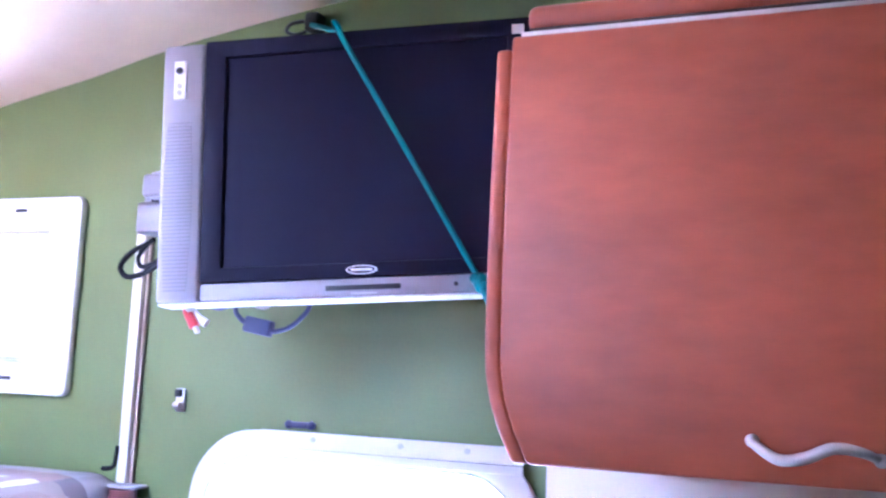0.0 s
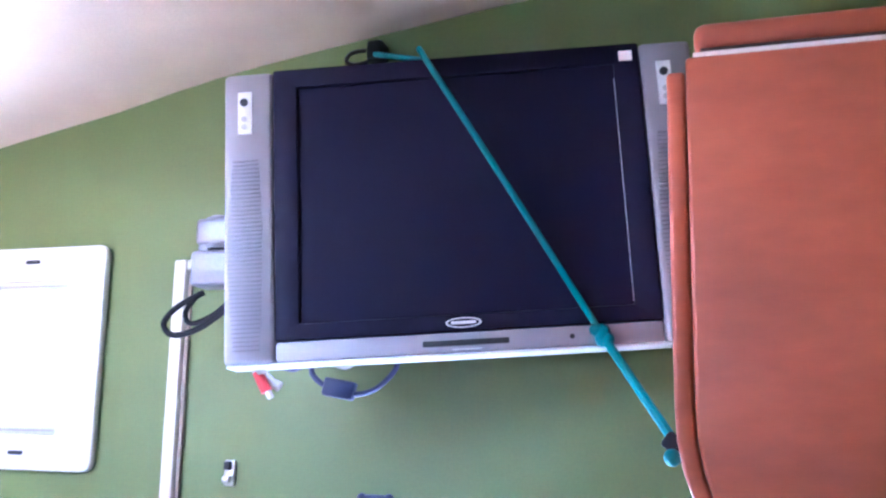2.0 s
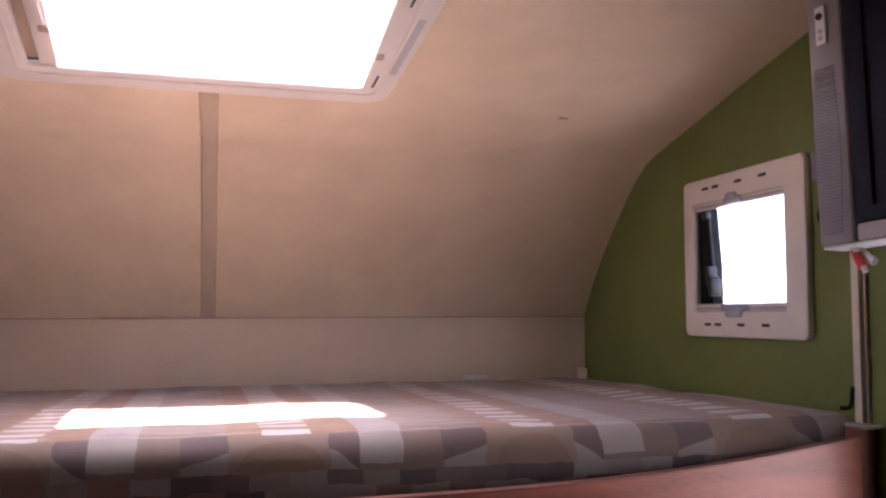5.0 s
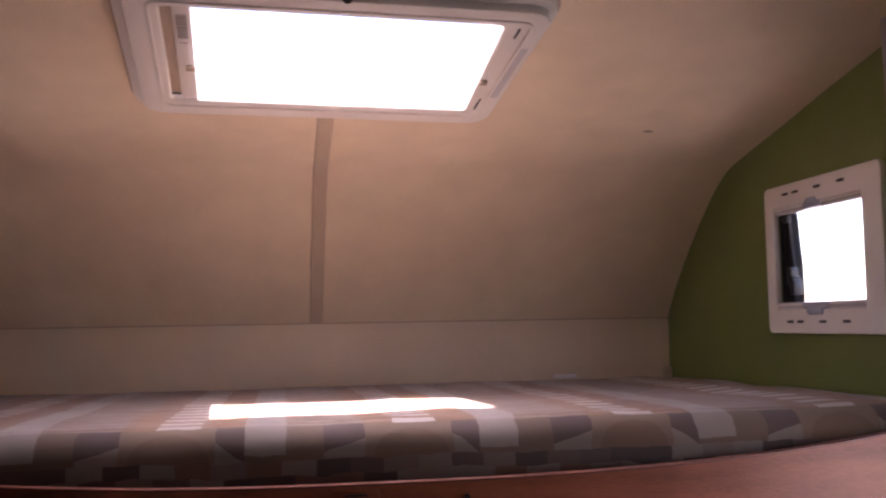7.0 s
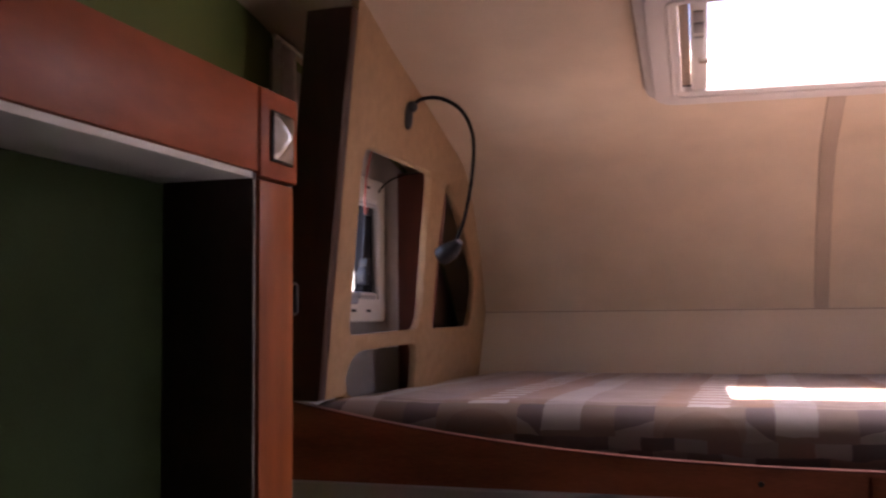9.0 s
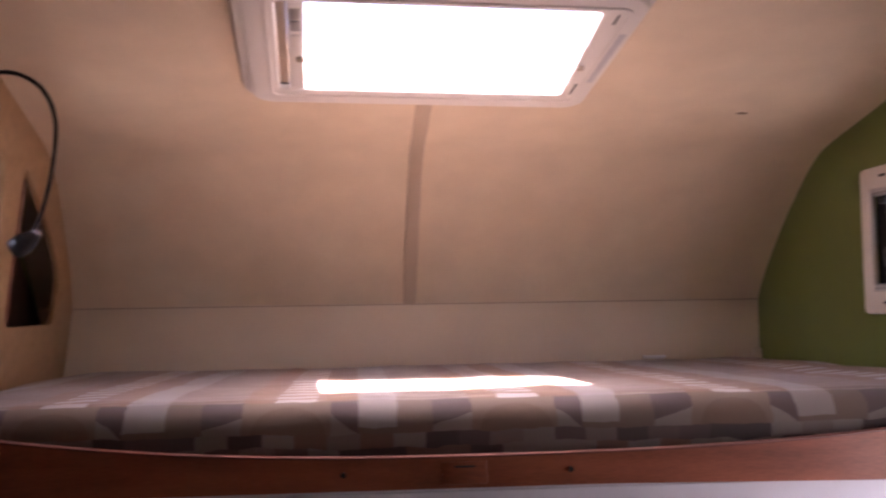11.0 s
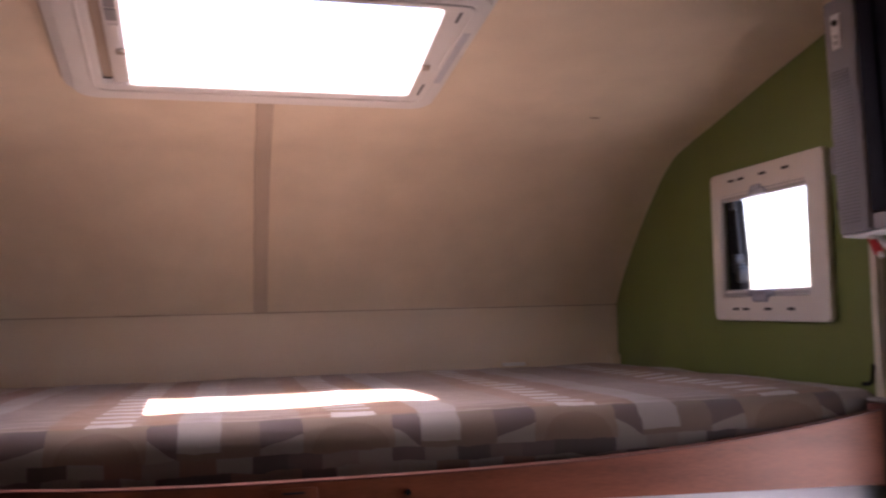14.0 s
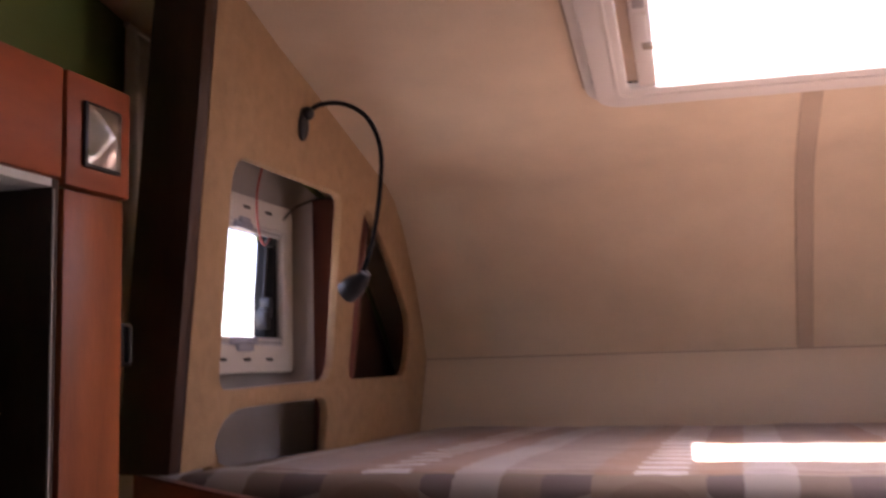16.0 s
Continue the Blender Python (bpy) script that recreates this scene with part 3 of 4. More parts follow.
# ---------------------------------------------------------------- partition with openings
par = thing("locker_partition", "tan cork-textured partition with rounded locker openings", "partition", (-0.97, 1.8, 1.25))
outline = [(1.378, 1.384), (1.378, 1.262), (2.495, 1.262)] + [(y, z - 0.001) for y, z in PROFILE[1:11]] + [(1.207, ceil_z(1.207)), (1.2475, 1.384)]
HOLES = [
    soft_loop([(1.305, 1.850), (1.768, 1.862), (1.806, 1.503), (1.335, 1.496)], [0.05, 0.025, 0.05, 0.03]),
    soft_loop([(1.905, 1.872), (2.130, 1.758), (2.325, 1.632), (2.315, 1.504), (1.900, 1.502), (1.890, 1.720)], [0.045, 0.06, 0.08, 0.04, 0.03, 0.1]),
    soft_loop([(1.338, 1.466), (1.800, 1.470), (1.808, 1.32), (1.345, 1.32)], [0.10, 0.05, 0.05, 0.02], 6),
]
part("panel", plate(outline, HOLES, lambda a, b: (px(a, b), a, b), (-0.018, 0, 0), 0.003), M_TAN, par)
post = [(1.2135, 1.385), (1.2435, 1.385), (1.207, 2.070), (1.177, 2.070)]
part("post", plate(post, [], lambda a, b: (px(1.25, b) + 0.003, a, b), (-0.088, 0, 0), 0.004), M_DARKWOOD, par, "dark brown wooden end post")
part("divider", plate([(-1.112, 1.264), (-1.030, 1.264), (-0.953, 1.90), (-1.112, 1.90)], [], lambda a, b: (a, 1.985, b), (0, 0.015, 0), 0.002), M_REDWOOD, par, "red-brown upright board inside the locker")
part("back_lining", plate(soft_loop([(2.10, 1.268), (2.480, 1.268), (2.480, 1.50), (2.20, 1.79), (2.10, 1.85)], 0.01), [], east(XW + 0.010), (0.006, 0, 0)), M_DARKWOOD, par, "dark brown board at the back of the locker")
wires = thing("locker_wiring", "loose red and dark wires hanging in the locker", "wire", (-1.1, 1.8, 1.86))
part("red_wire", tube([(-0.985, 1.56, 1.90), (-1.0, 1.56, 1.84), (-1.03, 1.62, 1.79), (-1.07, 1.72, 1.768), (-1.09, 1.80, 1.81)], 0.0022, 6), M_WIRE, wires)
part("dark_wire", tube([(-1.09, 1.80, 1.80), (-1.06, 1.82, 1.85), (-1.03, 1.86, 1.875), (-1.005, 1.90, 1.885)], 0.002, 6), M_RUBBER, wires)

# reading lamp on the partition
lamp = thing("reading_lamp", "black gooseneck reading lamp on the tan partition", "lamp", (-0.9, 1.54, 1.95))
b0 = Vector((px(1.54, 1.95) + 0.001, 1.540, 1.950))
part("base", join(ball(b0, 0.03, (0.35, 0.55, 1.0)), ball(b0 + Vector((0.010, 0, 0.018)), 0.012)), M_BLACK, lamp)
neck = [b0 + Vector(p) for p in ((0.008, 0.0, 0.016), (0.026, 0.015, 0.036), (0.064, 0.034, 0.038), (0.108, 0.034, 0.008), (0.132, 0.032, -0.050), (0.128, 0.032, -0.135), (0.108, 0.040, -0.220), (0.084, 0.050, -0.268))]
part("gooseneck", tube(neck, 0.0042, 8), M_RUBBER, lamp)
hd = b0 + Vector((0.070, 0.060, -0.284))
part("head", tube([hd + Vector((0.026, -0.014, 0.020)), hd + Vector((0.014, -0.008, 0.010)), hd + Vector((-0.004, 0.0, 0.0)), hd + Vector((-0.020, 0.006, -0.008))], lambda t: 0.008 + 0.013 * min(1, t * 1.6), 16, n=4), M_BLACK, lamp)
part("socket", rod(hd + Vector((0.018, -0.010, 0.014)), hd + Vector((0.026, -0.014, 0.022)), 0.0088), M_ARM, lamp, "shiny metal socket")

# ---------------------------------------------------------------- wardrobe by the west wall
wd = thing("wardrobe", "cherry wood wardrobe with a dark open niche and square latch", "wardrobe", (-1.02, 0.6, 0.0))
XF = -0.93
part("stile", box((XF - 0.022, 0.962, 0.002), (XF, 1.074, 1.742), 0.003), M_CHERRY_V, wd)
rail = part("latch_block", box((XF - 0.022, 0.962, 1.746), (XF + 0.002, 1.085, 1.885), 0.004), M_CHERRY, wd)
part("top_rail", box((XF - 0.022, 0.0, 1.752), (XF, 0.958, 1.885), 0.003), M_CHERRY, wd)
part("side_panel", box((XW + 0.004, 1.058, 0.002), (XF - 0.023, 1.074, 1.742), 0.001), M_CHERRY_V, wd)
part("top_board", box((XW + 0.004, 0.0, 1.868), (XF - 0.023, 1.074, 1.882), 0.001), M_CHERRY, wd)
part("niche_top", box((XW + 0.004, 0.02, 1.740), (XF - 0.002, 0.9435, 1.7505), 0.001), M_FRAME, wd, "pale underside of the niche")
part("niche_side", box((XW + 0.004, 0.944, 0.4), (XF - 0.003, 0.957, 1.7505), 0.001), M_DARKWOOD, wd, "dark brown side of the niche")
part("edge_strip", box((XF - 0.0028, 0.9445, 0.4), (XF - 0.0005, 0.9475, 1.738), 0.0005), M_LINER, wd, "thin pale edge strip")
# green wall behind the niche, with its shade put into the colour
part("niche_back", box((XW + 0.004, 0.02, 0.4), (XW + 0.010, 0.9435, 1.7395), 0.001), M_SHADED_GREEN, wd, "green back of the niche, darkened as if in shade")
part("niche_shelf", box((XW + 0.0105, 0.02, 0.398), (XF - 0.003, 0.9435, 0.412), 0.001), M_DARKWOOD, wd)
part("lower_front", box((XF - 0.022, 0.0, 0.002), (XF, 0.958, 0.396), 0.003), M_CHERRY, wd)
lt = part("latch", box((XF + 0.002, 0.989, 1.772), (XF + 0.008, 1.059, 1.853), 0.002), M_BLACK, wd, "square pressed metal latch")


def star_plate():
    """A square metal plate pressed into a four-pointed pyramid."""
    bm = bmesh.new()
    n = 12
    grid = []
    for i in range(n + 1):
        row = []
        for j in range(n + 1):
            a, b = i / n * 2 - 1, j / n * 2 - 1
            r = abs(abs(a) - abs(b))
            h = 0.010 * (1 - max(abs(a), abs(b))) + 0.006 * (1 - r) * (1 - max(abs(a), abs(b)) ** 4)
            row.append(bm.verts.new((XF + 0.0085 + h, 1.024 + a * 0.031, 1.8125 + b * 0.036)))
        grid.append(row)
    for i in range(n):
        for j in range(n):
            bm.faces.new((grid[i][j], grid[i + 1][j], grid[i + 1][j + 1], grid[i][j + 1]))
    return bm


part("star_plate", star_plate(), M_METAL, lt, "shiny pressed metal plate")


def folded_cloth():
    bm = bmesh.new()
    prev = None
    for k in range(49):
        t = k / 48
        y = 1.275 + 0.10 * t
        x = -1.066 + 0.010 * math.sin(t * 11) + 0.004 * math.sin(t * 23)
        ring = [bm.verts.new(p) for p in ((x, y, 1.02), (x + 0.006 * math.sin(t * 17), y, 1.6), (x - 0.006, y, 2.06), (x - 0.008, y, 2.06), (x - 0.008, y, 1.02))]
        if prev:
            for i in range(5):
                bm.faces.new((prev[i], prev[(i + 1) % 5], ring[(i + 1) % 5], ring[i]))
        prev = ring
    return bm


cu = thing("curtain", "grey folded curtain hanging beside the dark post", "curtain", (-1.08, 1.32, 1.02))
part("cloth", folded_cloth(), M_GREY, cu)
part("rod", rod((-1.066, 1.265, 2.060), (-1.066, 1.385, 2.050), 0.005), M_METAL, cu)
br = thing("hinge_bracket", "black and steel hinge bracket on the wardrobe side", "hinge", (-0.95, 1.08, 1.54))
part("plate", box((-0.953, 1.0745, 1.535), (-0.943, 1.114, 1.590), 0.002), M_BLACK, br)
part("knuckle", rod((-0.941, 1.104, 1.540), (-0.941, 1.104, 1.585), 0.005), M_BLACK, br)

# ---------------------------------------------------------------- entrance door window
dw = thing("door_1", "entrance door with a large white framed rounded window", "door", (XE, 0.9, 0.0), kind="structure")
part("window_frame", plate(rrect(0.592, 1.154, 0.88, 1.470, 0.110, 10), [rrect(0.622, 1.132, 0.915, 1.434, 0.088, 10)], east(XE), (-0.010, 0, 0), 0.004), M_FRAME, dw)
part("inner_bead", plate(rrect(0.620, 1.134, 0.913, 1.436, 0.088, 10), [rrect(0.627, 1.127, 0.920, 1.429, 0.082, 10)], east(XE - 0.006), (0.047, 0, 0)), M_RAIL, dw)
part("blind_box", box((0.986, 0.62, 1.4485), (0.9895, 1.030, 1.472), 0.001), M_FRAME, dw)
part("blind_step", box((0.983, 0.62, 1.435), (0.9895, 1.048, 1.4475), 0.002), M_FRAME, dw)
for y in (0.70, 0.80, 0.94):
    part("screw_cap", rod((0.984, y, 1.462), (0.987, y, 1.462), 0.004), M_RAIL, dw)
part("door_leaf", box((0.991, 0.02, 0.05), (0.9995, 0.590, 1.453), 0.003), M_CREAM, dw, "cream upper part of the door leaf")
g = part("pane", box((XE + 0.020, 0.621, 0.922), (XE + 0.024, 1.134, 1.436)), M_GLASS, dw, smooth=False)
g.visible_shadow = False

# ---------------------------------------------------------------- things on the green wall
cd = thing("cable_conduit", "cream plastic cable conduit on the green wall", "conduit", (0.99, 1.30, 1.39))
part("upright", box((0.985, 1.2715, 1.372), (0.9995, 1.291, 1.810), 0.003), M_CREAM, cd)
part("crosspiece", box((0.985, 1.02, 1.794), (0.9995, 1.2710, 1.810), 0.003), M_CREAM, cd)
# solid brown strip in place of the shadow beside the upright
part("shadow_edge", box((0.993, 1.2650, 1.372), (0.9995, 1.2705, 1.792), 0.001), M_SEAM, cd, "dark strip drawn as shadow beside the conduit")
hk = thing("wall_hook", "small dark bent hook beside the mattress", "hook", (0.98, 1.312, 1.40))
part("hook", tube([(0.983, 1.290, 1.430), (0.980, 1.291, 1.402), (0.978, 1.298, 1.395), (0.974, 1.310, 1.394)], 0.0035, 6), M_RUBBER, hk)
ct = thing("roller_catch", "small steel roller catch screwed to the green wall", "catch", (0.995, 1.186, 1.50))
part("plate", box((0.993, 1.178, 1.490), (0.9995, 1.194, 1.525), 0.002), M_METAL, ct)
part("jaw", box((0.985, 1.181, 1.512), (0.993, 1.191, 1.524), 0.002), M_BLACK, ct)
part("roller", rod((0.988, 1.181, 1.499), (0.988, 1.191, 1.499), 0.005), M_METAL, ct)
bt = thing("dark_door_buffer", "dark blue plastic buffer above the door window", "buffer", (0.99, 0.979, 1.48))
part("bar", box((0.988, 0.946, 1.477), (0.9995, 0.988, 1.486), 0.003), M_NAVY, bt)
for y in (0.948, 0.986):
    part("end_knob", ball((0.992, y, 1.4815), 0.0065), M_NAVY, bt)

# ---------------------------------------------------------------- television
TU = Vector((0.22, -0.971, 0.066)).normalized()
TV_UP = Vector((0.018, 0.072, 1.0))
TV_UP = (TV_UP - TU * TV_UP.dot(TU)).normalized()
TVM = Matrix.Translation((0.855, 0.820, 1.860)) @ Matrix((TU, TV_UP, TU.cross(TV_UP))).transposed().to_4x4()
tv = thing("television", "silver and dark flat television with side speakers", "television", tuple(TVM.translation))
tq = lambda d: (lambda a, b: TVM @ Vector((a, b, d)))
tvv = lambda d: TVM.to_3x3() @ Vector((0, 0, d))
WL, WR, BT, TP = 0.2245, 0.2305, -0.1745, 0.166


speaker_at = lambda s: WR + 0.031 if s > 0 else -WL - 0.031


def speaker(s):
    """A side speaker: a slightly bowed silver column."""
    cx = speaker_at(s)
    bm = box((cx - 0.031, -0.200, -0.045), (cx + 0.031, TP + 0.0, 0.0), 0.006, None, 3)
    for v in bm.verts:
        if v.co.z > -0.01:
            v.co.z += 0.006 * math.cos((v.co.x - cx) / 0.031 * 1.2)
    bmesh.ops.transform(bm, matrix=TVM, verts=bm.verts)
    return bm


part("back_shell", box((-0.28, -0.18, -0.085), (0.28, 0.165, -0.03), 0.02, TVM, 3), M_RAIL, tv)
part("bezel", plate(rrect(-WL, WR, BT, TP + 0.002, 0.003, 2), [rrect(-0.194, 0.199, -0.155, 0.143, 0.002, 2)], tq(-0.03), tvv(0.032), 0.002), M_BEZEL, tv)
part("screen", box((-0.196, -0.157, -0.020), (0.201, 0.145, -0.003), 0, TVM), M_SCREEN, tv)
part("lower_strip", box((-WL, -0.200, -0.045), (WR, BT - 0.0005, 0.001), 0.005, TVM), M_SILVER, tv)
part("drip_edge", box((-WL - 0.06, -0.2035, -0.044), (WR + 0.06, -0.1995, -0.002), 0.002, TVM), M_WHITE, tv, "bright silver lower edge")
part("disc_slot", box((-0.049, -0.1915, -0.002), (0.052, -0.1845, 0.0022), 0.001, TVM), M_BLACK, tv)
part("remote_eye", rod(TVM @ Vector((0.1245, -0.188, 0.0)), TVM @ Vector((0.1245, -0.188, 0.0022)), 0.003), M_BLACK, tv)
part("maker_mark_line", box((-0.015, -0.1965, 0.0), (0.02, -0.195, 0.0018), 0, TVM), M_RAIL, tv)
badge = part("badge", plate([(0.021 * math.cos(a / 20 * math.pi), -0.165 + 0.0062 * math.sin(a / 20 * math.pi)) for a in range(40)], [], tq(0.002), tvv(0.0014)), M_WHITE, tv, "pale oval badge")
part("badge_field", plate([(0.0185 * math.cos(a / 20 * math.pi), -0.165 + 0.0047 * math.sin(a / 20 * math.pi)) for a in range(40)], [], tq(0.0034), tvv(0.0004)), M_BEZEL, badge)
part("badge_bar", box((-0.0145, -0.1668, 0.0037), (0.0145, -0.1632, 0.0042), 0, TVM), M_WHITE, badge)
part("energy_sticker", box((0.206, 0.145, 0.0015), (0.222, 0.158, 0.0026), 0, TVM), M_WHITE, tv)
# thin pale strip painted as the glint along the screen's right edge
part("screen_glint_edge", box((0.1983, -0.150, -0.0032), (0.1992, 0.125, -0.0015), 0, TVM), M_RAIL, tv)
for s in (-1, 1):
    sp = part("speaker", speaker(s), M_SILVER, tv)
    cx = speaker_at(s)
    zf = 0.0068
    lb = part("control_label", box((cx - 0.012, 0.085, zf - 0.004), (cx + 0.005, 0.140, zf), 0.0005, TVM), M_WHITE, sp, "pale control label")
    part("knob", rod(TVM @ Vector((cx - 0.004, 0.126, zf)), TVM @ Vector((cx - 0.004, 0.126, zf + 0.002)), 0.0052), M_BLACK, lb)
    for dy in (0.104, 0.094):
        part("button", rod(TVM @ Vector((cx - 0.004, dy, zf)), TVM @ Vector((cx - 0.004, dy, zf + 0.0018)), 0.0036), M_RAIL, lb)
    for k in range(46):
        zz = -0.185 + k * 0.0052
        h = 0.018 + 0.006 * math.sin(k / 46 * math.pi)
        part("grille_slit", box((cx - h, zz, 0.0048), (cx + h * 0.75, zz + 0.0016, 0.0062 + 0.0006), 0, TVM), M_GRILLE, sp, smooth=False)

arm = thing("tv_arm", "silver metal swivel arm holding the television to the wall", "bracket", (0.95, 1.13, 1.75))
part("wall_plate", box((0.975, 1.02, 1.71), (0.9995, 1.10, 1.795), 0.006), M_SILVER, arm)
up_k = part("upper_knuckle", join(box((0.834, 1.097, 1.800), (0.874, 1.164, 1.834), 0.006, None, 3), rod((0.856, 1.139, 1.796), (0.856, 1.139, 1.836), 0.020, 20)), M_ARM, arm)
part("cover_cap", rod((0.856, 1.139, 1.8355), (0.856, 1.139, 1.839), 0.014, 16), M_SILVER, up_k)
part("lower_knuckle", join(box((0.832, 1.082, 1.746), (0.876, 1.168, 1.792), 0.006, None, 3), box((0.840, 1.147, 1.790), (0.870, 1.162, 1.802), 0.002)), M_ARM, arm)
part("pivot_ring", rod((0.856, 1.139, 1.7925), (0.856, 1.139, 1.7965), 0.015, 20), M_BLACK, arm, "dark pivot joint")
part("wall_link", box((0.870, 1.045, 1.752), (0.978, 1.085, 1.786), 0.006), M_ARM, arm)
part("tv_link", box((0.862, 0.95, 1.806), (0.905, 1.125, 1.832), 0.006), M_ARM, arm)
ac = thing("arm_cable", "looped dark cable hanging under the television arm", "cable", (0.9, 1.18, 1.72))
part("loop", tube([(0.905, 1.190, 1.748), (0.902, 1.228, 1.728), (0.90, 1.245, 1.706), (0.895, 1.225, 1.690), (0.885, 1.18, 1.698), (0.875, 1.13, 1.725)], 0.0042, 8), M_RUBBER, ac)
part("inner_loop", tube([(0.905, 1.195, 1.748), (0.900, 1.212, 1.722), (0.895, 1.200, 1.705), (0.885, 1.16, 1.715), (0.875, 1.12, 1.742)], 0.0036, 8), M_RUBBER, ac)
A = lambda a, b, d: TVM @ Vector((a, b, d))
A0 = A
A = lambda a, b, d: A0(a - 0.028, b + 0.004, d)
pl = thing("audio_plugs", "red and white audio plugs dangling under the television", "plug", tuple(A(-0.23, -0.22, -0.04)))
part("boot", tube([A(-0.226, -0.198, -0.03), A(-0.222, -0.214, -0.03)], lambda t: 0.011 - 0.003 * t, 10, curved=False), M_FRAME, pl, "clear pale cable boot")
part("red_plug", tube([A(-0.226, -0.210, -0.028), A(-0.214, -0.234, -0.028)], lambda t: 0.0060 + 0.001 * t, 10, curved=False), M_RED, pl)
part("red_tip", rod(A(-0.213, -0.234, -0.028), A(-0.209, -0.242, -0.028), 0.004), M_METAL, pl)
part("white_tip", join(rod(A(-0.219, -0.212, -0.036), A(-0.206, -0.225, -0.036), 0.0045), rod(A(-0.208, -0.224, -0.036), A(-0.200, -0.229, -0.036), 0.006)), M_METAL, pl)
A = lambda a, b, d: A0(a - 0.040, b + 0.003, d)
pc = thing("power_cable", "dark cable with a ferrite block under the television", "cable", tuple(A(-0.1, -0.21, -0.05)))
part("cable", tube([A(-0.20, -0.198, -0.05), A(-0.175, -0.206, -0.05), A(-0.155, -0.200, -0.05), A(-0.150, -0.215, -0.05), A(-0.135, -0.228, -0.05), A(-0.105, -0.240, -0.05), A(-0.075, -0.236, -0.05), A(-0.05, -0.215, -0.05), A(-0.045, -0.198, -0.05)], 0.0034, 8), M_NAVY, pc)
fb = box((-0.019, -0.011, -0.011), (0.019, 0.011, 0.011), 0.003, TVM @ Matrix.Translation((-0.158, -0.230, -0.05)) @ Matrix.Rotation(radians(-14), 4, "Z"))
part("ferrite_block", fb, M_NAVY, pc)
part("cable_clip", ball(A(-0.11, -0.203, -0.04), 0.013, (1, 1, 0.6)), M_FRAME, pc, "pale sticky cable clip")

A = A0
# teal cord that steadies the television
co = thing("elastic_cord", "teal elastic cord tied across the television to a hook", "cord", (0.98, 0.99, 2.10))
K1, K2, K3 = A(-0.036, 0.176, -0.020), A(0.158, -0.190, 0.010), Vector((0.794, 0.565, 1.561))
part("hook_cord", tube([(0.966, 0.976, 2.089), K1], 0.0042, 8, curved=False), M_TEAL, co)
part("cord", tube([K1, A(-0.034, 0.176, -0.004), A(-0.030, 0.164, 0.010), A(0.062, -0.008, 0.012), K2], 0.0040, 8, n=6), M_TEAL, co)
part("lower_cord", tube([K2, K2.lerp(K3, 0.5), K3], 0.0052, 8, n=4), M_TEAL, co)
part("knot", join(ball(K2, 0.011, (1, 0.85, 1.25)), ball(K2 + Vector((-0.004, 0.007, 0.006)), 0.0075), ball(K2 + Vector((-0.004, -0.007, -0.005)), 0.0075)), M_TEAL, co)
part("end_bead", ball(K3 + Vector((-0.006, 0.004, -0.012)), 0.009), M_TEAL, co)
part("cord_lock", join(box((-0.012, -0.014, -0.009), (0.012, 0.014, 0.009), 0.004, Matrix.Translation(K3 + Vector((0.004, 0, 0))) @ Matrix.Rotation(radians(35), 4, "X"))), M_RUBBER, co, "black toothed cord lock")
part("dark_tail", tube([K3 + Vector((0, -0.004, -0.01)), K3 + Vector((0.002, -0.018, -0.04)), K3 + Vector((0.004, -0.022, -0.075))], 0.0035, 6), M_RUBBER, co)
hkc = thing("ceiling_hook", "black screwed hook at the ceiling edge", "hook", (0.98, 0.995, 2.11))
part("block", box((0.967, 0.968, 2.082), (0.999, 0.992, 2.113), 0.006), M_BLACK, hkc)
part("loop", tube([(0.972, 0.993, 2.099), (0.966, 1.013, 2.094), (0.966, 1.020, 2.083), (0.968, 1.006, 2.077), (0.97, 0.988, 2.081)], 0.003, 6), M_BLACK, hkc)

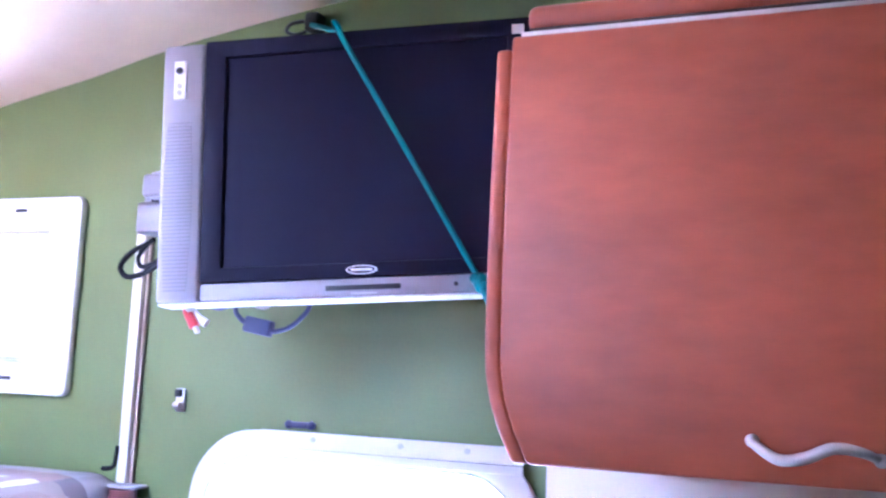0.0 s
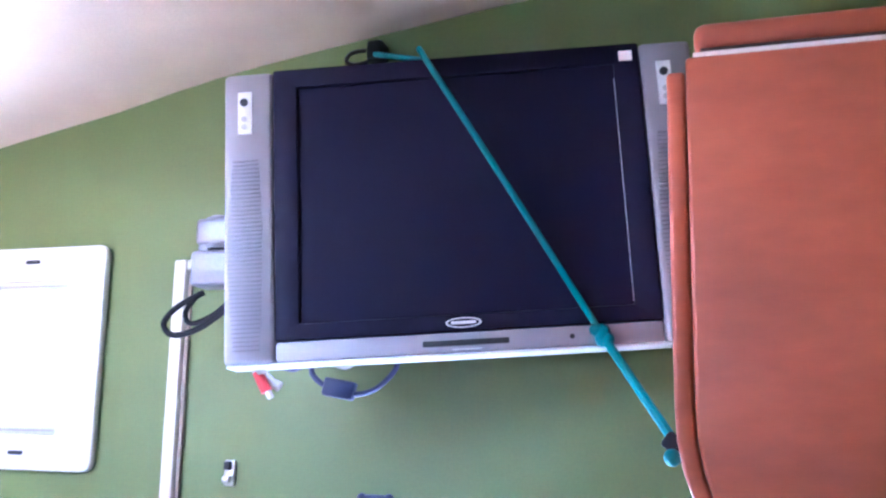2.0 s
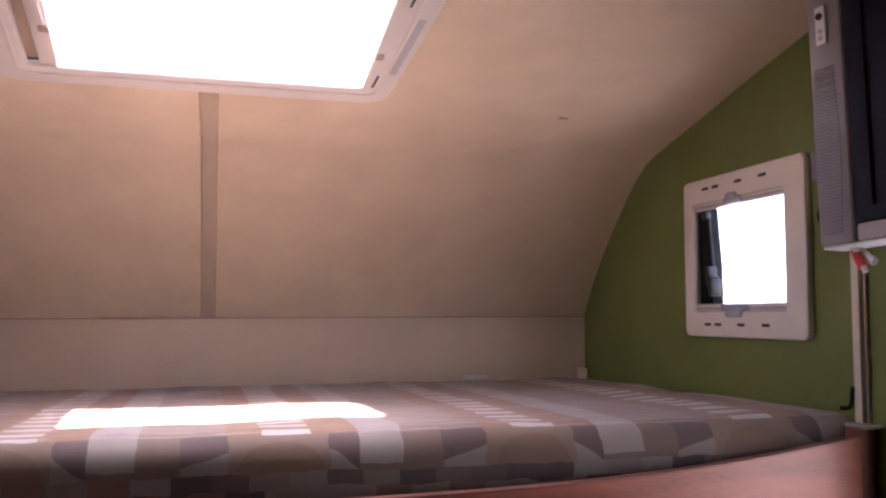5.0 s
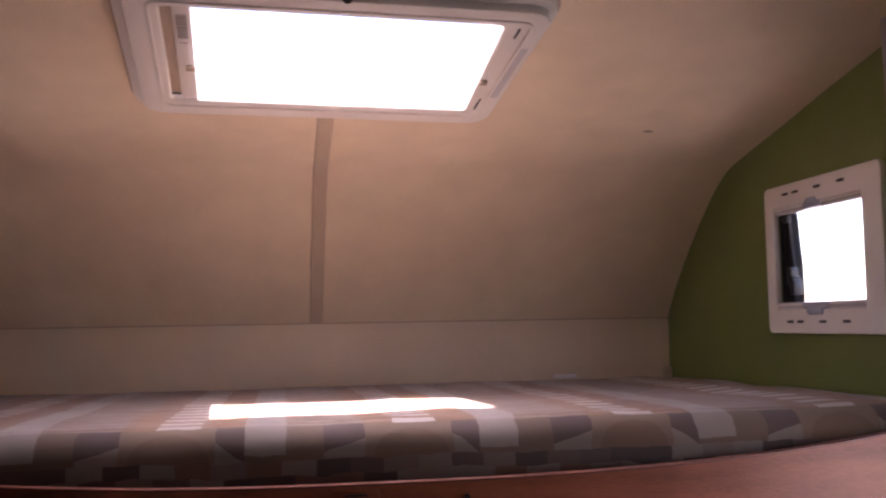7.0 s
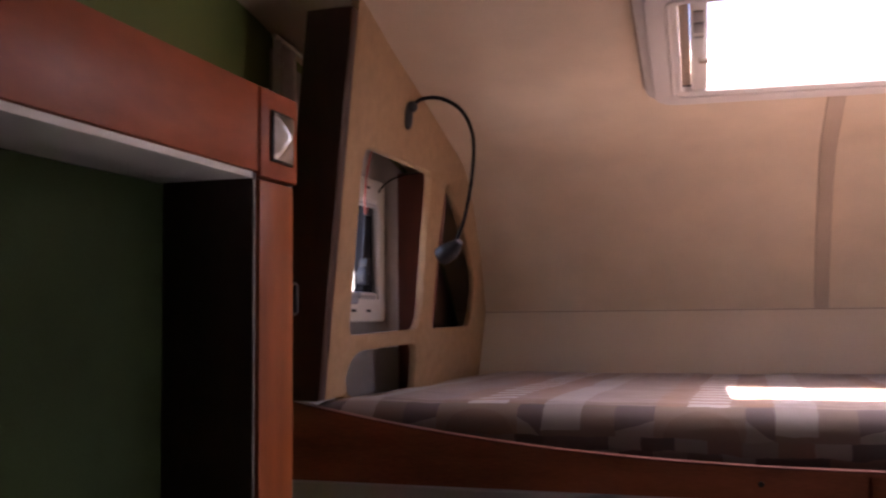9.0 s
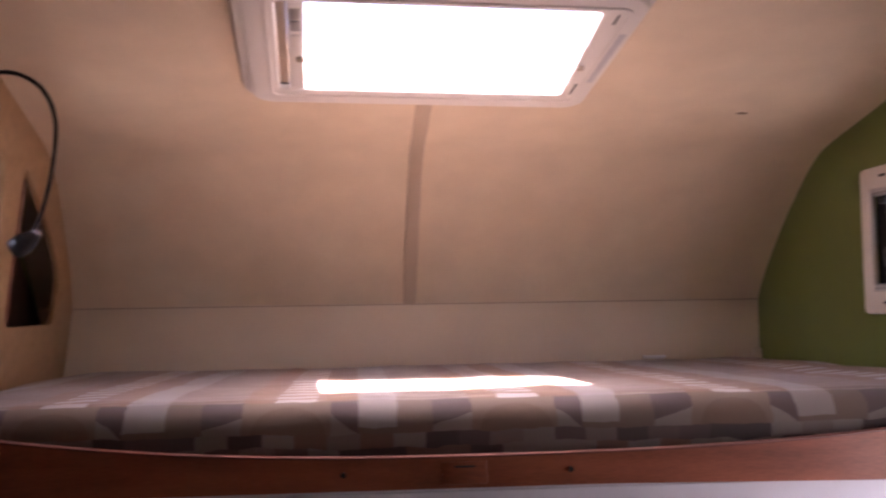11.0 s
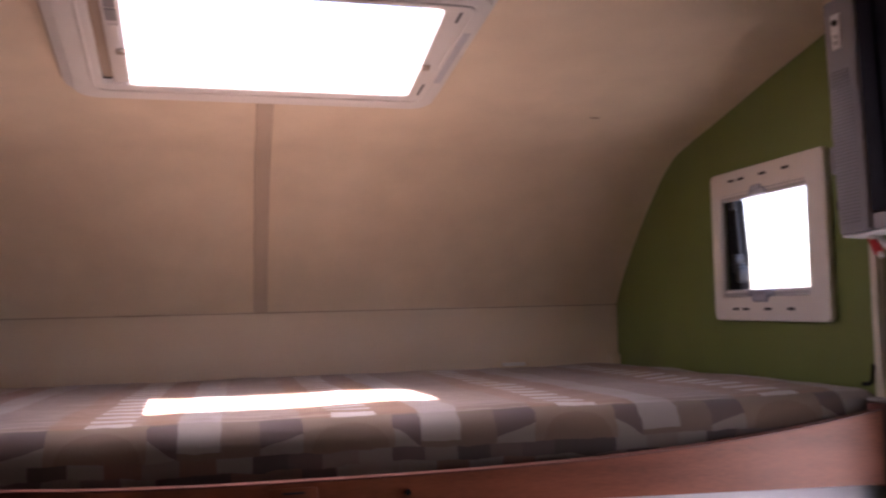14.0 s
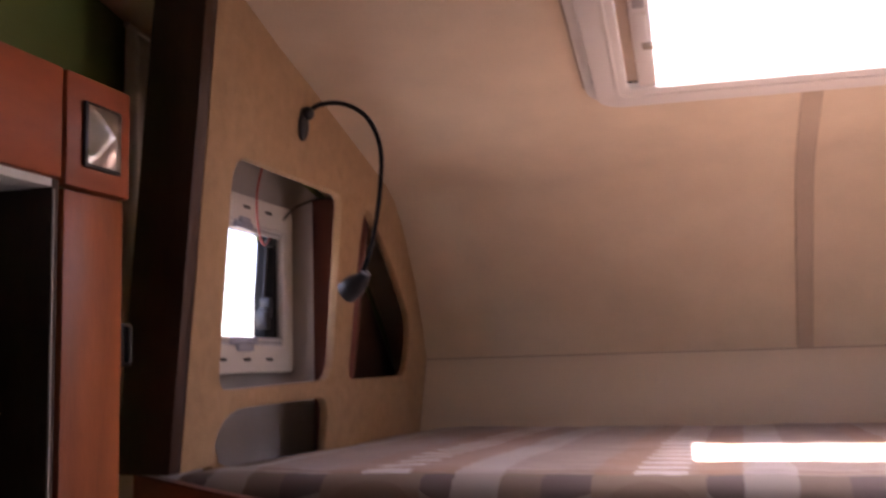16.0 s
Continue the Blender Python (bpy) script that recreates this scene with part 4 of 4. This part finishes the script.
# ---------------------------------------------------------------- overhead cabinet by the door
oc = thing("overhead_cabinet", "cherry wood overhead cabinet with a bowed door and wavy handle", "cabinet", (0.8, 0.2, 1.48))


def bowed(y0, y1, x0, h, cut):
    """An upright panel bowed outwards in its height, with rounded edges; cut draws its lower corner in."""
    bm = box((0.0, y0, 0.0), (0.020, y1, h), 0.004, None, 3)
    bmesh.ops.subdivide_edges(bm, edges=[e for e in bm.edges if abs(e.verts[0].co.z - e.verts[1].co.z) > 0.3], cuts=14, use_grid_fill=True)
    for v in bm.verts:
        t = v.co.z / 0.425
        v.co.x -= 0.007 * (1 - (2 * t - 1) ** 2)
        if v.co.y > 0.3:
            v.co.y -= cut * max(0, 1 - t * 4) ** 2
    bmesh.ops.translate(bm, vec=(x0, 0, 1.482), verts=bm.verts)
    return bm


dr = part("door", bowed(-0.32, 0.5365, 0.623, 0.425, 0.030), M_CHERRY, oc)
part("end_panel", bowed(0.5375, 0.554, 0.629, 0.414, 0.030), M_CHERRY, oc)
part("carcass", box((0.6505, -0.33, 1.492), (0.998, 0.512, 1.900), 0.003), M_CHERRY, oc)
# a solid dark strip stands in for the shade below the cornice
part("shadow_gap", box((0.642, -0.33, 1.9148), (0.699, 0.524, 1.9215), 0.001), M_DARKWOOD, oc, "dark strip painted as the shade under the cornice")
part("white_strip", box((0.633, -0.33, 1.9080), (0.70, 0.530, 1.9145), 0.001), M_HANDLE, oc, "pale aluminium strip above the door")
part("cornice", box((0.648, -0.33, 1.922), (0.70, 0.530, 1.950), 0.010, None, 3), M_CHERRY, oc)
part("cornice_back", box((0.7005, -0.33, 1.901), (0.998, 0.512, 1.940), 0.002), M_DARKWOOD, oc)
hp = [(0.617, 0.302, 1.518), (0.602, 0.298, 1.515), (0.593, 0.279, 1.505), (0.592, 0.258, 1.508), (0.592, 0.237, 1.517), (0.600, 0.216, 1.515), (0.617, 0.200, 1.508)]
part("handle", tube(hp, lambda t: 0.0036 + 0.0014 * math.sin(t * math.pi), 10), M_HANDLE, dr, "wavy brushed metal handle")
for y in (0.302, 0.200):
    part("handle_foot", ball((0.617, y, 1.518 if y > 0.25 else 1.508), 0.006), M_HANDLE, dr)
